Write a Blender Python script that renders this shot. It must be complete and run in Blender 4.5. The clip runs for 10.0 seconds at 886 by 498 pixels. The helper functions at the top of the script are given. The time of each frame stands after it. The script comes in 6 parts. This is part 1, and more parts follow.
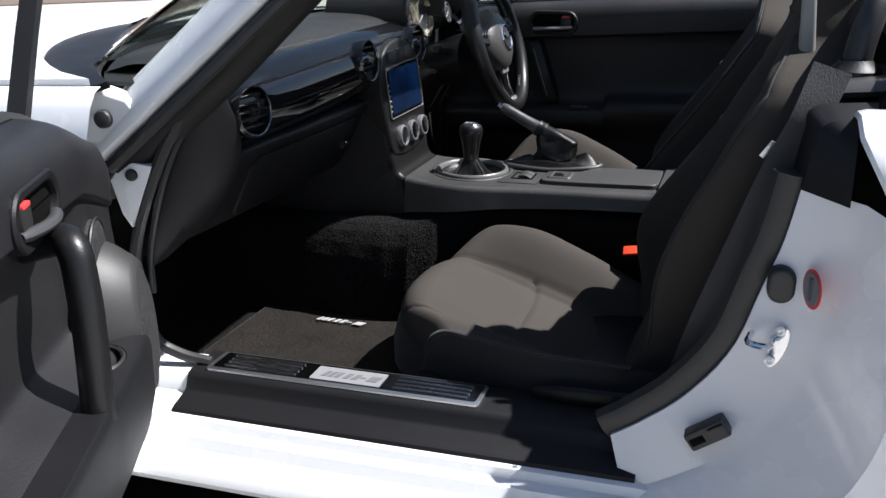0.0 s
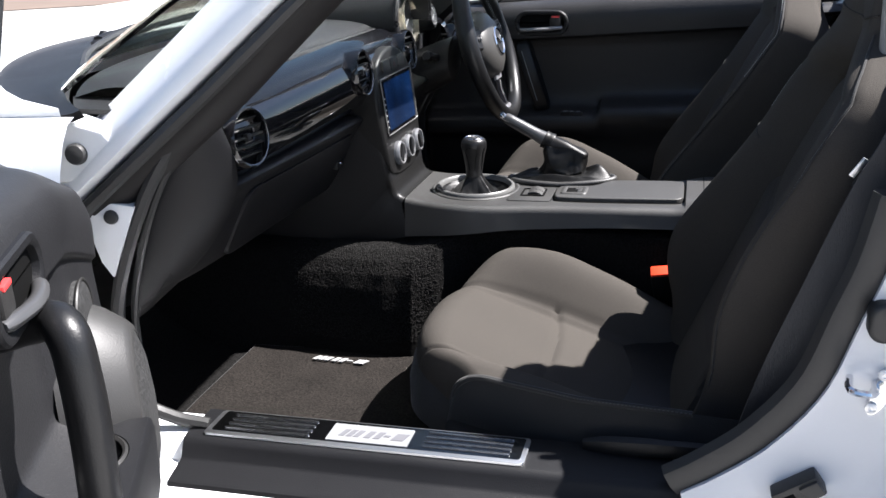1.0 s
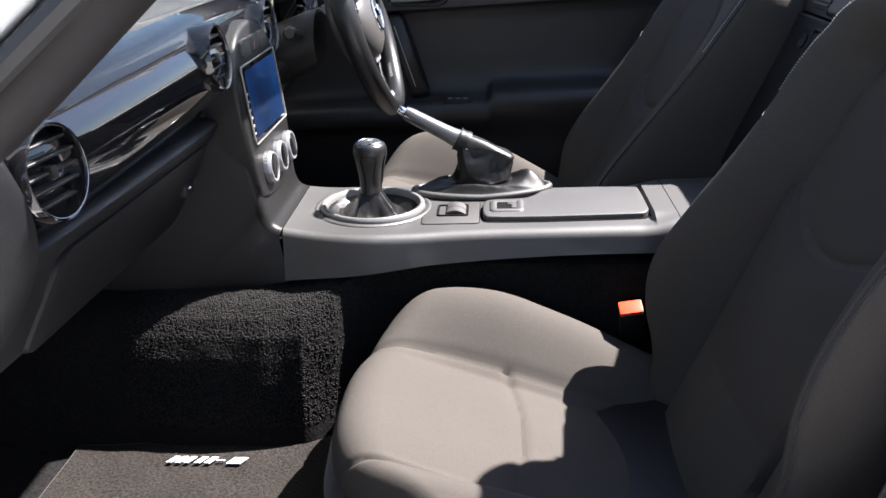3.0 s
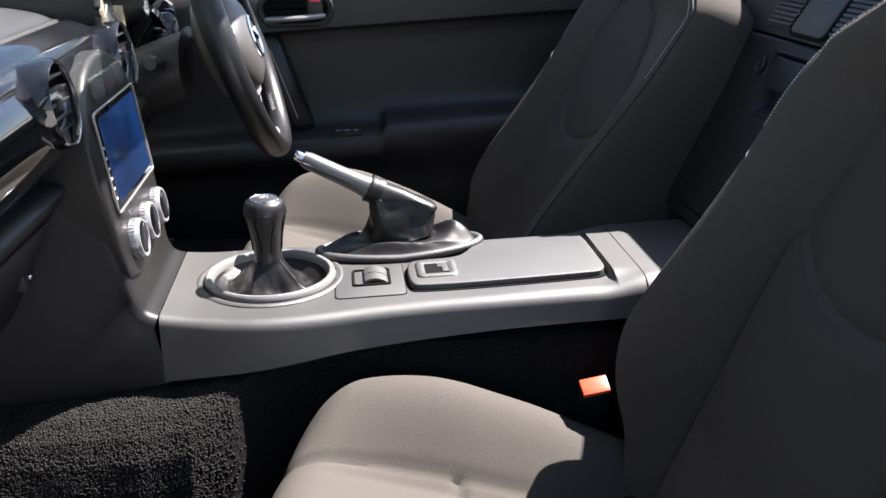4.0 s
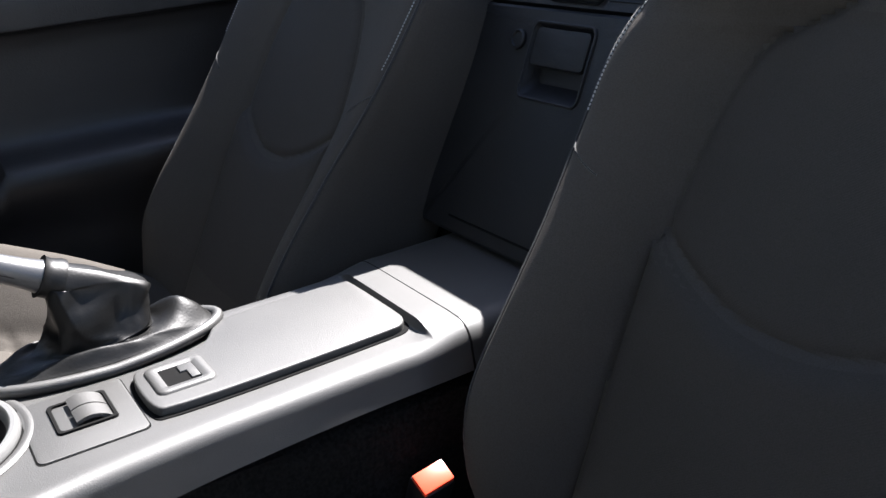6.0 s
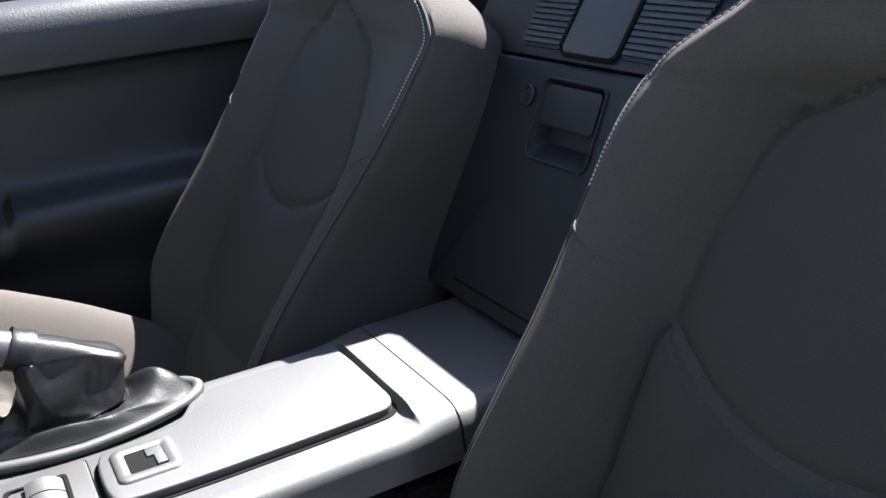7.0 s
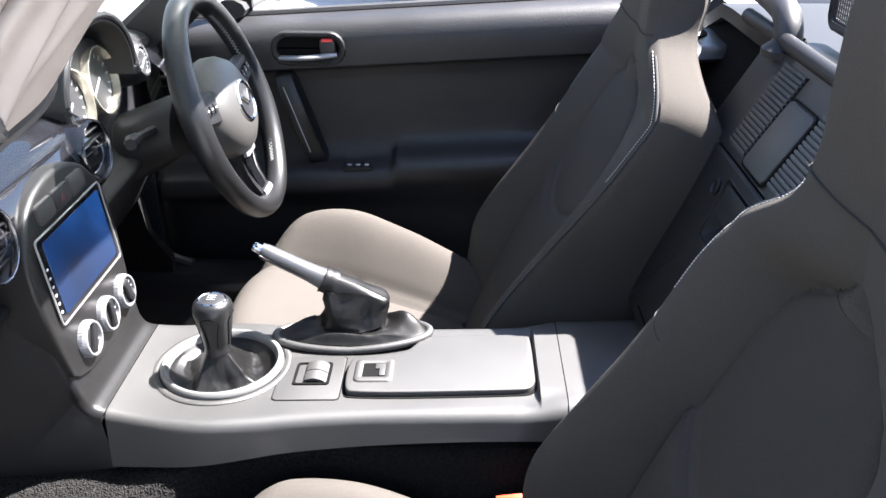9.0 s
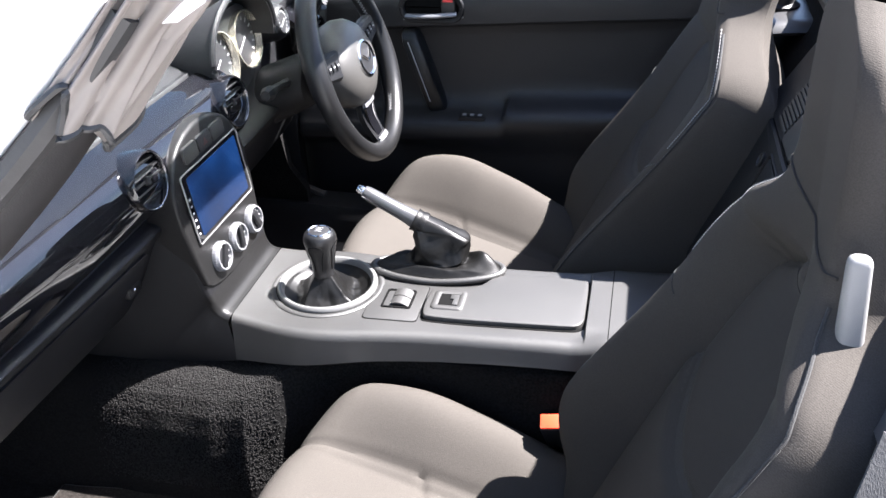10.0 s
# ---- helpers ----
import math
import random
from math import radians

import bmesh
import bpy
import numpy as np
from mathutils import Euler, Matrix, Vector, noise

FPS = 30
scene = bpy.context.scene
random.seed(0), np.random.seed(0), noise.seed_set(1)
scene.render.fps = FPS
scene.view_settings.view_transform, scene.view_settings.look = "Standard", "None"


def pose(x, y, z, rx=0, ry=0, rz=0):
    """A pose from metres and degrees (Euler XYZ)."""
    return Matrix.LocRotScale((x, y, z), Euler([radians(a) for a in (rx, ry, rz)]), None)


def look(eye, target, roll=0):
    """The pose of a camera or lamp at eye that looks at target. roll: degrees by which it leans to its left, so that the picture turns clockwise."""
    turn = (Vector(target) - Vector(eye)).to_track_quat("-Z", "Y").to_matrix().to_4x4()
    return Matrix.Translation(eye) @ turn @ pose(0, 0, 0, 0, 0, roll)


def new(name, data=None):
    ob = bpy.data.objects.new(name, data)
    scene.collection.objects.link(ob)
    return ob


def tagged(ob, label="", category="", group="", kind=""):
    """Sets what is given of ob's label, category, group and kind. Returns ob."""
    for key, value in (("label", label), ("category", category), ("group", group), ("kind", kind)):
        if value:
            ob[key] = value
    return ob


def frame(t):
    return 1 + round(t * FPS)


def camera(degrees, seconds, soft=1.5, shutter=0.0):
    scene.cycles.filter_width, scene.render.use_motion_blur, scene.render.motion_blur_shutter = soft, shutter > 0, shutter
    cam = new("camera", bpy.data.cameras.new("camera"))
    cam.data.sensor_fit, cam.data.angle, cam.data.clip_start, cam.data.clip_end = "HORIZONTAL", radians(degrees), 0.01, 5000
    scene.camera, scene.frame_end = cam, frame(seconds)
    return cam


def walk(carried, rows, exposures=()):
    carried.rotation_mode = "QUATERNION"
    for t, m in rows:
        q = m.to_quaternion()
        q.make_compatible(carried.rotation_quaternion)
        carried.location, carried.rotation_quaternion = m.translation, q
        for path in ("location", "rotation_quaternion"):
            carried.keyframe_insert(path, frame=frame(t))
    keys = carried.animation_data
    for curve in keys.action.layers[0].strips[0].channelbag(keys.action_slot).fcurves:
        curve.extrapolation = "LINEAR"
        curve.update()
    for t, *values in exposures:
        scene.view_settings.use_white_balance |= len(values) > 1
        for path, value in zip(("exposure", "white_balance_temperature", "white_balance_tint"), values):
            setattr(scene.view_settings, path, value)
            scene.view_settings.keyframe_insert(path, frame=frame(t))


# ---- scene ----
cam = camera(53.6, 10.0)
PATH = [
    (0, (0.1513, -1.6462, 1.0497), (-0.4460, 0.0378, 0.4038), -0.52),
    (0.5, (0.0917, -1.6205, 1.0547), (-0.4358, 0.0915, 0.4218), -2.25),
    (1, (-0.0006, -1.5268, 1.0490), (-0.4901, 0.1895, 0.3971), -1.59),
    (1.5, (-0.0712, -1.4226, 1.0415), (-0.4831, 0.2821, 0.3105), -2.07),
    (2, (-0.1158, -1.3590, 1.0371), (-0.4887, 0.3544, 0.3054), -2.10),
    (2.2, (-0.1403, -1.3200, 1.0290), (-0.4771, 0.4001, 0.2956), -2.20),
    (3.3, (-0.2350, -1.0930, 0.9864), (-0.2136, 0.6765, 0.2948), 0.19),
    (3.5, (-0.2556, -1.0528, 0.9897), (-0.1517, 0.7125, 0.2949), 0.69),
    (4, (-0.2840, -0.9265, 0.9787), (-0.0823, 0.8372, 0.3014), -0.25),
    (4.5, (-0.3049, -0.8271, 0.9700), (0.0919, 0.8937, 0.2690), 0.21),
    (5, (-0.3214, -0.7460, 0.9605), (0.2381, 0.9431, 0.2941), -0.19),
    (5.5, (-0.3560, -0.6646, 0.9421), (0.4329, 0.9353, 0.2879), -0.59),
    (6, (-0.3455, -0.6265, 0.9361), (0.6281, 0.8519, 0.2460), -1.90),
    (6.2, (-0.3356, -0.6056, 0.9434), (0.6777, 0.8463, 0.2540), -1.64),
    (7.4, (-0.1870, -0.5956, 0.9936), (0.4137, 1.0742, 0.3149), -3.78),
    (7.5, (-0.164, -0.598, 1.023), (0.346, 1.18, 0.263), -4.7),
    (8, (-0.1381, -0.6537, 1.0644), (0.0990, 1.0824, 0.3297), -3.52),
    (8.4, (-0.1201, -0.7367, 1.1186), (-0.0417, 1.0199, 0.3987), -2.25),
    (8.5, (-0.1124, -0.7612, 1.1274), (-0.0626, 0.9934, 0.4001), -1.91),
    (9, (-0.0815, -0.8740, 1.1925), (-0.1253, 0.8293, 0.3519), -0.11),
    (9.5, (-0.0231, -0.9404, 1.2280), (-0.2122, 0.7526, 0.3866), 1.19),
    (9.9, (0.0344, -0.9956, 1.2764), (-0.3106, 0.6195, 0.3370), -1.35),
    (10, (0.0488, -1.0009, 1.2878), (-0.3354, 0.5906, 0.3237), -2.19),
]
EXPOSURES = [(t, stops, kelvin, tint) for t, stops, kelvin, tint in ((0.0, 1.32, 6000, 12), (1.0, 2.14, 6080, 13), (2.0, 2.88, 6080, 15), (3.5, 3.00, 6250, 16), (5.0, 2.98, 6220, 15), (6.2, 3.02, 6050, 13), (7.4, 3.70, 5950, 12), (8.2, 3.78, 6020, 13), (9.0, 3.72, 6120, 14), (10.0, 3.48, 6030, 15))]
walk(cam, [(t, look(eye, target, roll)) for t, eye, target, roll in PATH], exposures=EXPOSURES)

# ---------------------------------------------------------------- light
SUN_DIR = Vector((0.285, 0.112, 0.45)).normalized()
sun = new("sun", bpy.data.lights.new("sun", "SUN"))
sun.data.energy, sun.data.angle, sun.data.color = 5.0, radians(0.53), (1.0, 0.945, 0.865)
sun.matrix_world = look(SUN_DIR * 20, (0, 0, 0))
world = bpy.data.worlds.new("sky")
scene.world = world
world.use_nodes = True
wn = world.node_tree.nodes
sky = wn.new("ShaderNodeTexSky")
sky.sky_type, sky.sun_disc = "NISHITA", False
sky.sun_elevation = math.asin(SUN_DIR.z)
sky.sun_rotation = math.atan2(SUN_DIR.x, SUN_DIR.y)
wn["Background"].inputs["Strength"].default_value = 0.039
world.node_tree.links.new(sky.outputs["Color"], wn["Background"].inputs["Color"])


# ---------------------------------------------------------------- materials
def mat(name, color, rough=0.5, metal=0.0, grain=0.0, grain_size=400.0, mottle=0.12, mottle_size=9.0, coat=0.0,
        sheen=0.0, color2=None, fine=0.0, stretch=(1, 1, 1), ior=1.5, ribs=0.0):
    """Principled surface with a broad mottle of tone and roughness and a fine grain of relief."""
    m = bpy.data.materials.new(name)
    m.use_nodes = True
    n, l = m.node_tree.nodes, m.node_tree.links
    b = n["Principled BSDF"]
    b.inputs["Metallic"].default_value = metal
    b.inputs["IOR"].default_value = ior
    b.inputs["Coat Weight"].default_value = coat
    b.inputs["Coat Roughness"].default_value = 0.04
    b.inputs["Sheen Weight"].default_value = sheen
    b.inputs["Sheen Roughness"].default_value = 0.45
    co = n.new("ShaderNodeTexCoord")
    mp = n.new("ShaderNodeMapping")
    mp.inputs["Scale"].default_value = stretch
    l.new(co.outputs["Object"], mp.inputs["Vector"])
    broad = n.new("ShaderNodeTexNoise")
    broad.inputs["Scale"].default_value, broad.inputs["Detail"].default_value = mottle_size, 6
    l.new(mp.outputs["Vector"], broad.inputs["Vector"])
    small = n.new("ShaderNodeTexNoise")
    small.inputs["Scale"].default_value, small.inputs["Detail"].default_value = grain_size, 3
    l.new(mp.outputs["Vector"], small.inputs["Vector"])
    mix = n.new("ShaderNodeMix")
    mix.data_type = "RGBA"
    c2 = color2 or [c * (1 + 2.2 * mottle) for c in color]
    mix.inputs["A"].default_value = (*[c * (1 - mottle) for c in color], 1)
    mix.inputs["B"].default_value = (*c2, 1)
    l.new(broad.outputs["Fac"], mix.inputs["Factor"])
    out = mix.outputs["Result"]
    if fine:
        mul = n.new("ShaderNodeMix")
        mul.data_type, mul.blend_type = "RGBA", "MULTIPLY"
        mul.inputs["Factor"].default_value = fine
        ramp = n.new("ShaderNodeMapRange")
        ramp.inputs["From Min"].default_value, ramp.inputs["From Max"].default_value = 0.35, 0.65
        ramp.inputs["To Min"].default_value, ramp.inputs["To Max"].default_value = 0.35, 1.3
        l.new(small.outputs["Fac"], ramp.inputs["Value"])
        l.new(out, mul.inputs["A"])
        l.new(ramp.outputs["Result"], mul.inputs["B"])
        out = mul.outputs["Result"]
    l.new(out, b.inputs["Base Color"])
    rr = n.new("ShaderNodeMapRange")
    rr.inputs["To Min"].default_value, rr.inputs["To Max"].default_value = rough * 0.85, min(1, rough * 1.2)
    l.new(broad.outputs["Fac"], rr.inputs["Value"])
    l.new(rr.outputs["Result"], b.inputs["Roughness"])
    if grain:
        bump = n.new("ShaderNodeBump")
        bump.inputs["Strength"].default_value, bump.inputs["Distance"].default_value = grain, 0.001
        l.new(small.outputs["Fac"], bump.inputs["Height"])
        if ribs:
            wave = n.new("ShaderNodeTexWave")
            wave.inputs["Scale"].default_value, wave.inputs["Distortion"].default_value = 230, 1.5
            wave.bands_direction = "DIAGONAL"
            l.new(mp.outputs["Vector"], wave.inputs["Vector"])
            weave = n.new("ShaderNodeMix")
            weave.inputs["Factor"].default_value = ribs
            l.new(small.outputs["Fac"], weave.inputs["A"])
            l.new(wave.outputs["Fac"], weave.inputs["B"])
            l.new(weave.outputs["Result"], bump.inputs["Height"])
        l.new(bump.outputs["Normal"], b.inputs["Normal"])
    return m


M = {
    "white": mat("white_paint", (0.78, 0.79, 0.80), 0.26, mottle=0.02, coat=0.6),
    "plastic": mat("black_grained_plastic", (0.0060, 0.0060, 0.0067), 0.46, grain=0.35, grain_size=700, ior=1.38),
    "doorpanel": mat("grained_black_door_plastic", (0.0085, 0.0085, 0.0095), 0.47, grain=0.45, grain_size=420, ior=1.48),
    "soft": mat("soft_touch_black_plastic", (0.0058, 0.0059, 0.0068), 0.50, grain=0.25, grain_size=620, ior=1.34),
    "brown_trim": mat("dark_pillar_trim", (0.0065, 0.0058, 0.0059), 0.55, grain=0.12, grain_size=900, ior=1.35),
    "console": mat("charcoal_satin_plastic", (0.0118, 0.0113, 0.0105), 0.56, ior=1.70, grain=0.2, grain_size=900, mottle=0.06),
    "lid": mat("charcoal_lid_plastic", (0.0155, 0.0149, 0.0139), 0.56, ior=1.70, grain=0.22, grain_size=900, mottle=0.06),
    "silver": mat("satin_silver_plastic", (0.24, 0.24, 0.25), 0.34, metal=0.5, mottle=0.04),
    "ring": mat("satin_grey_ring", (0.10, 0.10, 0.098), 0.38, metal=0.1, mottle=0.05),
    "lever": mat("satin_dark_lever", (0.06, 0.06, 0.062), 0.30, metal=0.3, mottle=0.05),
    "guide": mat("pale_grey_plastic", (0.17, 0.168, 0.165), 0.45, grain=0.15, grain_size=700, mottle=0.05),
    "hoop": mat("satin_grey_tube", (0.014, 0.014, 0.016), 0.45, metal=0.0, mottle=0.05),
    "grille": mat("perforated_grille", (0.02, 0.02, 0.02), 0.6, grain=1.0, grain_size=260, fine=0.8),
    "mirror": mat("mirror_glass", (0.9, 0.9, 0.9), 0.02, metal=1.0, mottle=0.01),
    "silverpaint": mat("pale_silver_paint", (0.55, 0.54, 0.52), 0.3, metal=0.2, mottle=0.03, coat=0.6),
    "darkglass": mat("dark_car_glass", (0.01, 0.012, 0.012), 0.05, mottle=0.05),
    "bezel": mat("dark_grey_bezel", (0.016, 0.0155, 0.015), 0.46, ior=1.42, grain=0.15, grain_size=900, mottle=0.06),
    "fascia": mat("charcoal_fascia", (0.0062, 0.0061, 0.0061), 0.42, ior=1.32, grain=0.15, grain_size=900, mottle=0.06),
    "pod": mat("grey_pod_plastic", (0.024, 0.0235, 0.023), 0.5, grain=0.2, grain_size=700, mottle=0.06),
    "hub": mat("warm_grey_airbag_plastic", (0.034, 0.0325, 0.030), 0.45, grain=0.15, grain_size=800, mottle=0.06),
    "field": mat("polished_dark_steel", (0.20, 0.205, 0.215), 0.20, metal=1.0, mottle=0.06, stretch=(1, 30, 30)),
    "gloss": mat("piano_black", (0.004, 0.004, 0.005), 0.035, mottle=0.1, coat=0.35, ior=1.5),
    "ventchrome": mat("thin_dark_chrome", (0.40, 0.40, 0.42), 0.20, metal=1.0, mottle=0.04),
    "rib": mat("dark_steel_rib", (0.32, 0.325, 0.335), 0.26, metal=1.0, mottle=0.06, stretch=(1, 30, 30)),
    "chrome": mat("chrome", (0.75, 0.75, 0.76), 0.10, metal=1.0, mottle=0.04),
    "steel": mat("brushed_steel", (0.60, 0.61, 0.63), 0.34, metal=1.0, mottle=0.06, stretch=(1, 40, 40), grain=0.1, grain_size=60),
    "fabric": mat("grey_black_seat_cloth", (0.0410, 0.0368, 0.0324), 0.92, grain=0.4, grain_size=900, sheen=0.0, mottle=0.10, fine=0.25, ribs=0.10, ior=1.25),
    "fabric_in": mat("ribbed_seat_cloth", (0.034, 0.0306, 0.0274), 0.92, grain=0.4, grain_size=1100, sheen=0.0, mottle=0.10, fine=0.25, ribs=0.2, ior=1.25),
    "seatside": mat("black_seat_side_cloth", (0.012, 0.012, 0.012), 0.9, grain=0.6, grain_size=900, sheen=0.15),
    "grip": mat("smooth_grey_grip", (0.030, 0.030, 0.031), 0.34, ior=1.7, grain=0.12, grain_size=700, mottle=0.08),
    "seam": mat("dark_grey_thread", (0.05, 0.05, 0.05), 0.8, mottle=0.05),
    "thread": mat("pale_grey_thread", (0.26, 0.26, 0.26), 0.8, mottle=0.05),
    "carpet": mat("black_loop_carpet", (0.0060, 0.0057, 0.0055), 0.97, grain=1.0, grain_size=290, mottle=0.25, fine=1.0, ior=1.2),
    "mat": mat("dark_brown_grey_mat", (0.0118, 0.0102, 0.0090), 0.96, grain=1.0, grain_size=300, mottle=0.35, mottle_size=18, fine=0.9, ior=1.2),
    "hide": mat("creased_black_leather", (0.0026, 0.0025, 0.0024), 0.44, grain=0.15, grain_size=420, ior=1.34),
    "leather": mat("black_leather", (0.0065, 0.0065, 0.0068), 0.36, grain=0.18, grain_size=420, ior=1.42),
    "rubber": mat("black_rubber", (0.018, 0.018, 0.018), 0.5, grain=0.2, grain_size=300),
    "orange": mat("orange_red_plastic", (0.62, 0.050, 0.018), 0.32, mottle=0.06),
    # Near-black puts the shade of gaps, wells and openings into the colour.
    "dark": mat("black_joint_recess_shade", (0.0035, 0.0035, 0.0035), 0.8, ior=1.15),
    "webbing": mat("black_belt_webbing", (0.035, 0.035, 0.036), 0.7, grain=0.7, grain_size=900, stretch=(1, 1, 0.2)),
    "asphalt": mat("pale_tarmac", (0.32, 0.313, 0.302), 0.9, grain=1.0, grain_size=160, mottle=0.3, mottle_size=2.5, fine=0.6),
    "badge": mat("pale_badge_plate", (0.18, 0.184, 0.19), 0.35, mottle=0.04),
    "darkgrey": mat("dark_grey_print", (0.10, 0.10, 0.11), 0.5),
    "tyre": mat("tyre_rubber", (0.02, 0.02, 0.02), 0.8, grain=0.4, grain_size=200),
    "concrete": mat("pale_concrete", (0.42, 0.40, 0.36), 0.9, grain=0.6, grain_size=60, mottle=0.12, mottle_size=1.5),
    "brownpave": mat("brown_paving", (0.105, 0.078, 0.060), 0.9, grain=0.6, grain_size=60, mottle=0.15, mottle_size=0.8),
    "tanpave": mat("tan_paving", (0.17, 0.125, 0.092), 0.9, grain=0.6, grain_size=60, mottle=0.15, mottle_size=0.6),
    "seal": mat("pale_grey_rubber", (0.15, 0.132, 0.118), 0.5, grain=0.2, grain_size=90, mottle=0.2, mottle_size=30),
    "dialface": mat("dial_face", (0.012, 0.012, 0.013), 0.4),
    "champagne": mat("pale_champagne_metal", (0.72, 0.68, 0.58), 0.22, metal=0.9, mottle=0.04),
    "red": mat("red_print", (0.6, 0.04, 0.04), 0.45),
    "dimred": mat("dim_red_print", (0.030, 0.004, 0.004), 0.5),
}


def loop_mat(name, dark, pale):
    """Matt fibre whose tone differs from loop to loop."""
    m = bpy.data.materials.new(name)
    m.use_nodes = True
    n, l = m.node_tree.nodes, m.node_tree.links
    b = n["Principled BSDF"]
    b.inputs["Roughness"].default_value = 0.9
    b.inputs["Specular IOR Level"].default_value = 0.25
    geo, ramp = n.new("ShaderNodeNewGeometry"), n.new("ShaderNodeValToRGB")
    ramp.color_ramp.elements[0].color, ramp.color_ramp.elements[1].color = (*dark, 1), (*pale, 1)
    l.new(geo.outputs["Random Per Island"], ramp.inputs["Fac"])
    l.new(ramp.outputs["Color"], b.inputs["Base Color"])
    return m


M["loops"] = loop_mat("black_carpet_loops", (0.0050, 0.0047, 0.0044), (0.0092, 0.0086, 0.0080))


def glass_mat(name, color, rough=0.0):
    m = bpy.data.materials.new(name)
    m.use_nodes = True
    b = m.node_tree.nodes["Principled BSDF"]
    b.inputs["Base Color"].default_value = (*color, 1)
    b.inputs["Roughness"].default_value = rough
    b.inputs["Transmission Weight"].default_value = 1.0
    b.inputs["IOR"].default_value = 1.45
    return m


M["glass"] = glass_mat("green_tinted_glass", (0.66, 0.75, 0.70))


def screen_mat():
    m = bpy.data.materials.new("lit_blue_screen")
    m.use_nodes = True
    n, l = m.node_tree.nodes, m.node_tree.links
    b = n["Principled BSDF"]
    b.inputs["Base Color"].default_value = (0.004, 0.008, 0.02, 1)
    b.inputs["Roughness"].default_value = 0.12
    co, no, rp = n.new("ShaderNodeTexCoord"), n.new("ShaderNodeTexNoise"), n.new("ShaderNodeValToRGB")
    no.inputs["Scale"].default_value, no.inputs["Detail"].default_value = 9, 2
    l.new(co.outputs["Object"], no.inputs["Vector"])
    rp.color_ramp.elements[0].color, rp.color_ramp.elements[1].color = (0.0002, 0.0007, 0.0026, 1), (0.0010, 0.0052, 0.018, 1)
    rp.color_ramp.elements[0].position, rp.color_ramp.elements[1].position = 0.35, 0.65
    l.new(no.outputs["Fac"], rp.inputs["Fac"])
    l.new(rp.outputs["Color"], b.inputs["Emission Color"])
    b.inputs["Emission Strength"].default_value = 1.0
    return m


M["screen"] = screen_mat()


# ---------------------------------------------------------------- mesh helpers
def thing(name, label, category, group="", kind="", at=(0, 0, 0), m=None):
    ob = new(name)
    ob.empty_display_size = 0.05
    ob.matrix_world = m if m is not None else Matrix.Translation(at)
    return tagged(ob, label, category, group, kind)


def link_bm(name, bm, material, sharp=38):
    bmesh.ops.remove_doubles(bm, verts=bm.verts, dist=1e-6)
    bmesh.ops.recalc_face_normals(bm, faces=bm.faces)
    me = bpy.data.meshes.new(name)
    bm.to_mesh(me)
    bm.free()
    me.materials.append(material)
    me.shade_smooth()
    me.set_sharp_from_angle(angle=radians(sharp))
    return new(name, me)


def part(name, bm, material, parent, label="", sharp=38):
    """One mesh under a thing or a part, built in that thing's own space."""
    ob = link_bm(name, bm, material, sharp)
    ob.parent = parent
    if label:
        ob["label"] = label
    return ob


def piece(name, bm, material, label, category, group="", kind="", sharp=38):
    return tagged(link_bm(name, bm, material, sharp), label, category, group, kind)


def spline(points, n):
    """n points on a smooth curve through the given ones."""
    p = [Vector(q) for q in points]
    p = [2 * p[0] - p[1]] + p + [2 * p[-1] - p[-2]]
    out = []
    for i in range(n):
        s = i / (n - 1) * (len(p) - 3)
        k = min(int(s), len(p) - 4)
        f = s - k
        a, b, c, d = p[k:k + 4]
        out.append(0.5 * (2 * b + (c - a) * f + (2 * a - 5 * b + 4 * c - d) * f * f + (3 * b - a - 3 * c + d) * f ** 3))
    return out


def lerp(table, v):
    """Value between the rows (key, value) of a table."""
    return float(np.interp(v, [r[0] for r in table], [r[1] for r in table]))


def ease(table, v):
    """As lerp, with smooth bends."""
    return sum(lerp(table, v + d) for d in (-0.02, -0.01, 0, 0.01, 0.02)) / 5


def surf(fn, nu, nv, wrap_u=False, wrap_v=False, bm=None):
    bm = bm or bmesh.new()
    g = [[bm.verts.new(fn(i / (nu if wrap_u else nu - 1), j / (nv if wrap_v else nv - 1))) for j in range(nv)] for i in range(nu)]
    for i in range(nu if wrap_u else nu - 1):
        for j in range(nv if wrap_v else nv - 1):
            q = [g[i][j], g[(i + 1) % nu][j], g[(i + 1) % nu][(j + 1) % nv], g[i][(j + 1) % nv]]
            bm.faces.new(q)
    return bm


def thick(bm, t):
    bmesh.ops.recalc_face_normals(bm, faces=bm.faces)
    bmesh.ops.solidify(bm, geom=list(bm.faces), thickness=t)
    return bm


def loft(rings, caps=True, closed=True, bm=None):
    bm = bm or bmesh.new()
    vs = [[bm.verts.new(p) for p in r] for r in rings]
    n = len(vs[0])
    for a, b in zip(vs, vs[1:]):
        for j in range(n if closed else n - 1):
            bm.faces.new((a[j], a[(j + 1) % n], b[(j + 1) % n], b[j]))
    if caps and closed:
        bm.faces.new(vs[0]), bm.faces.new(vs[-1])
    return bm


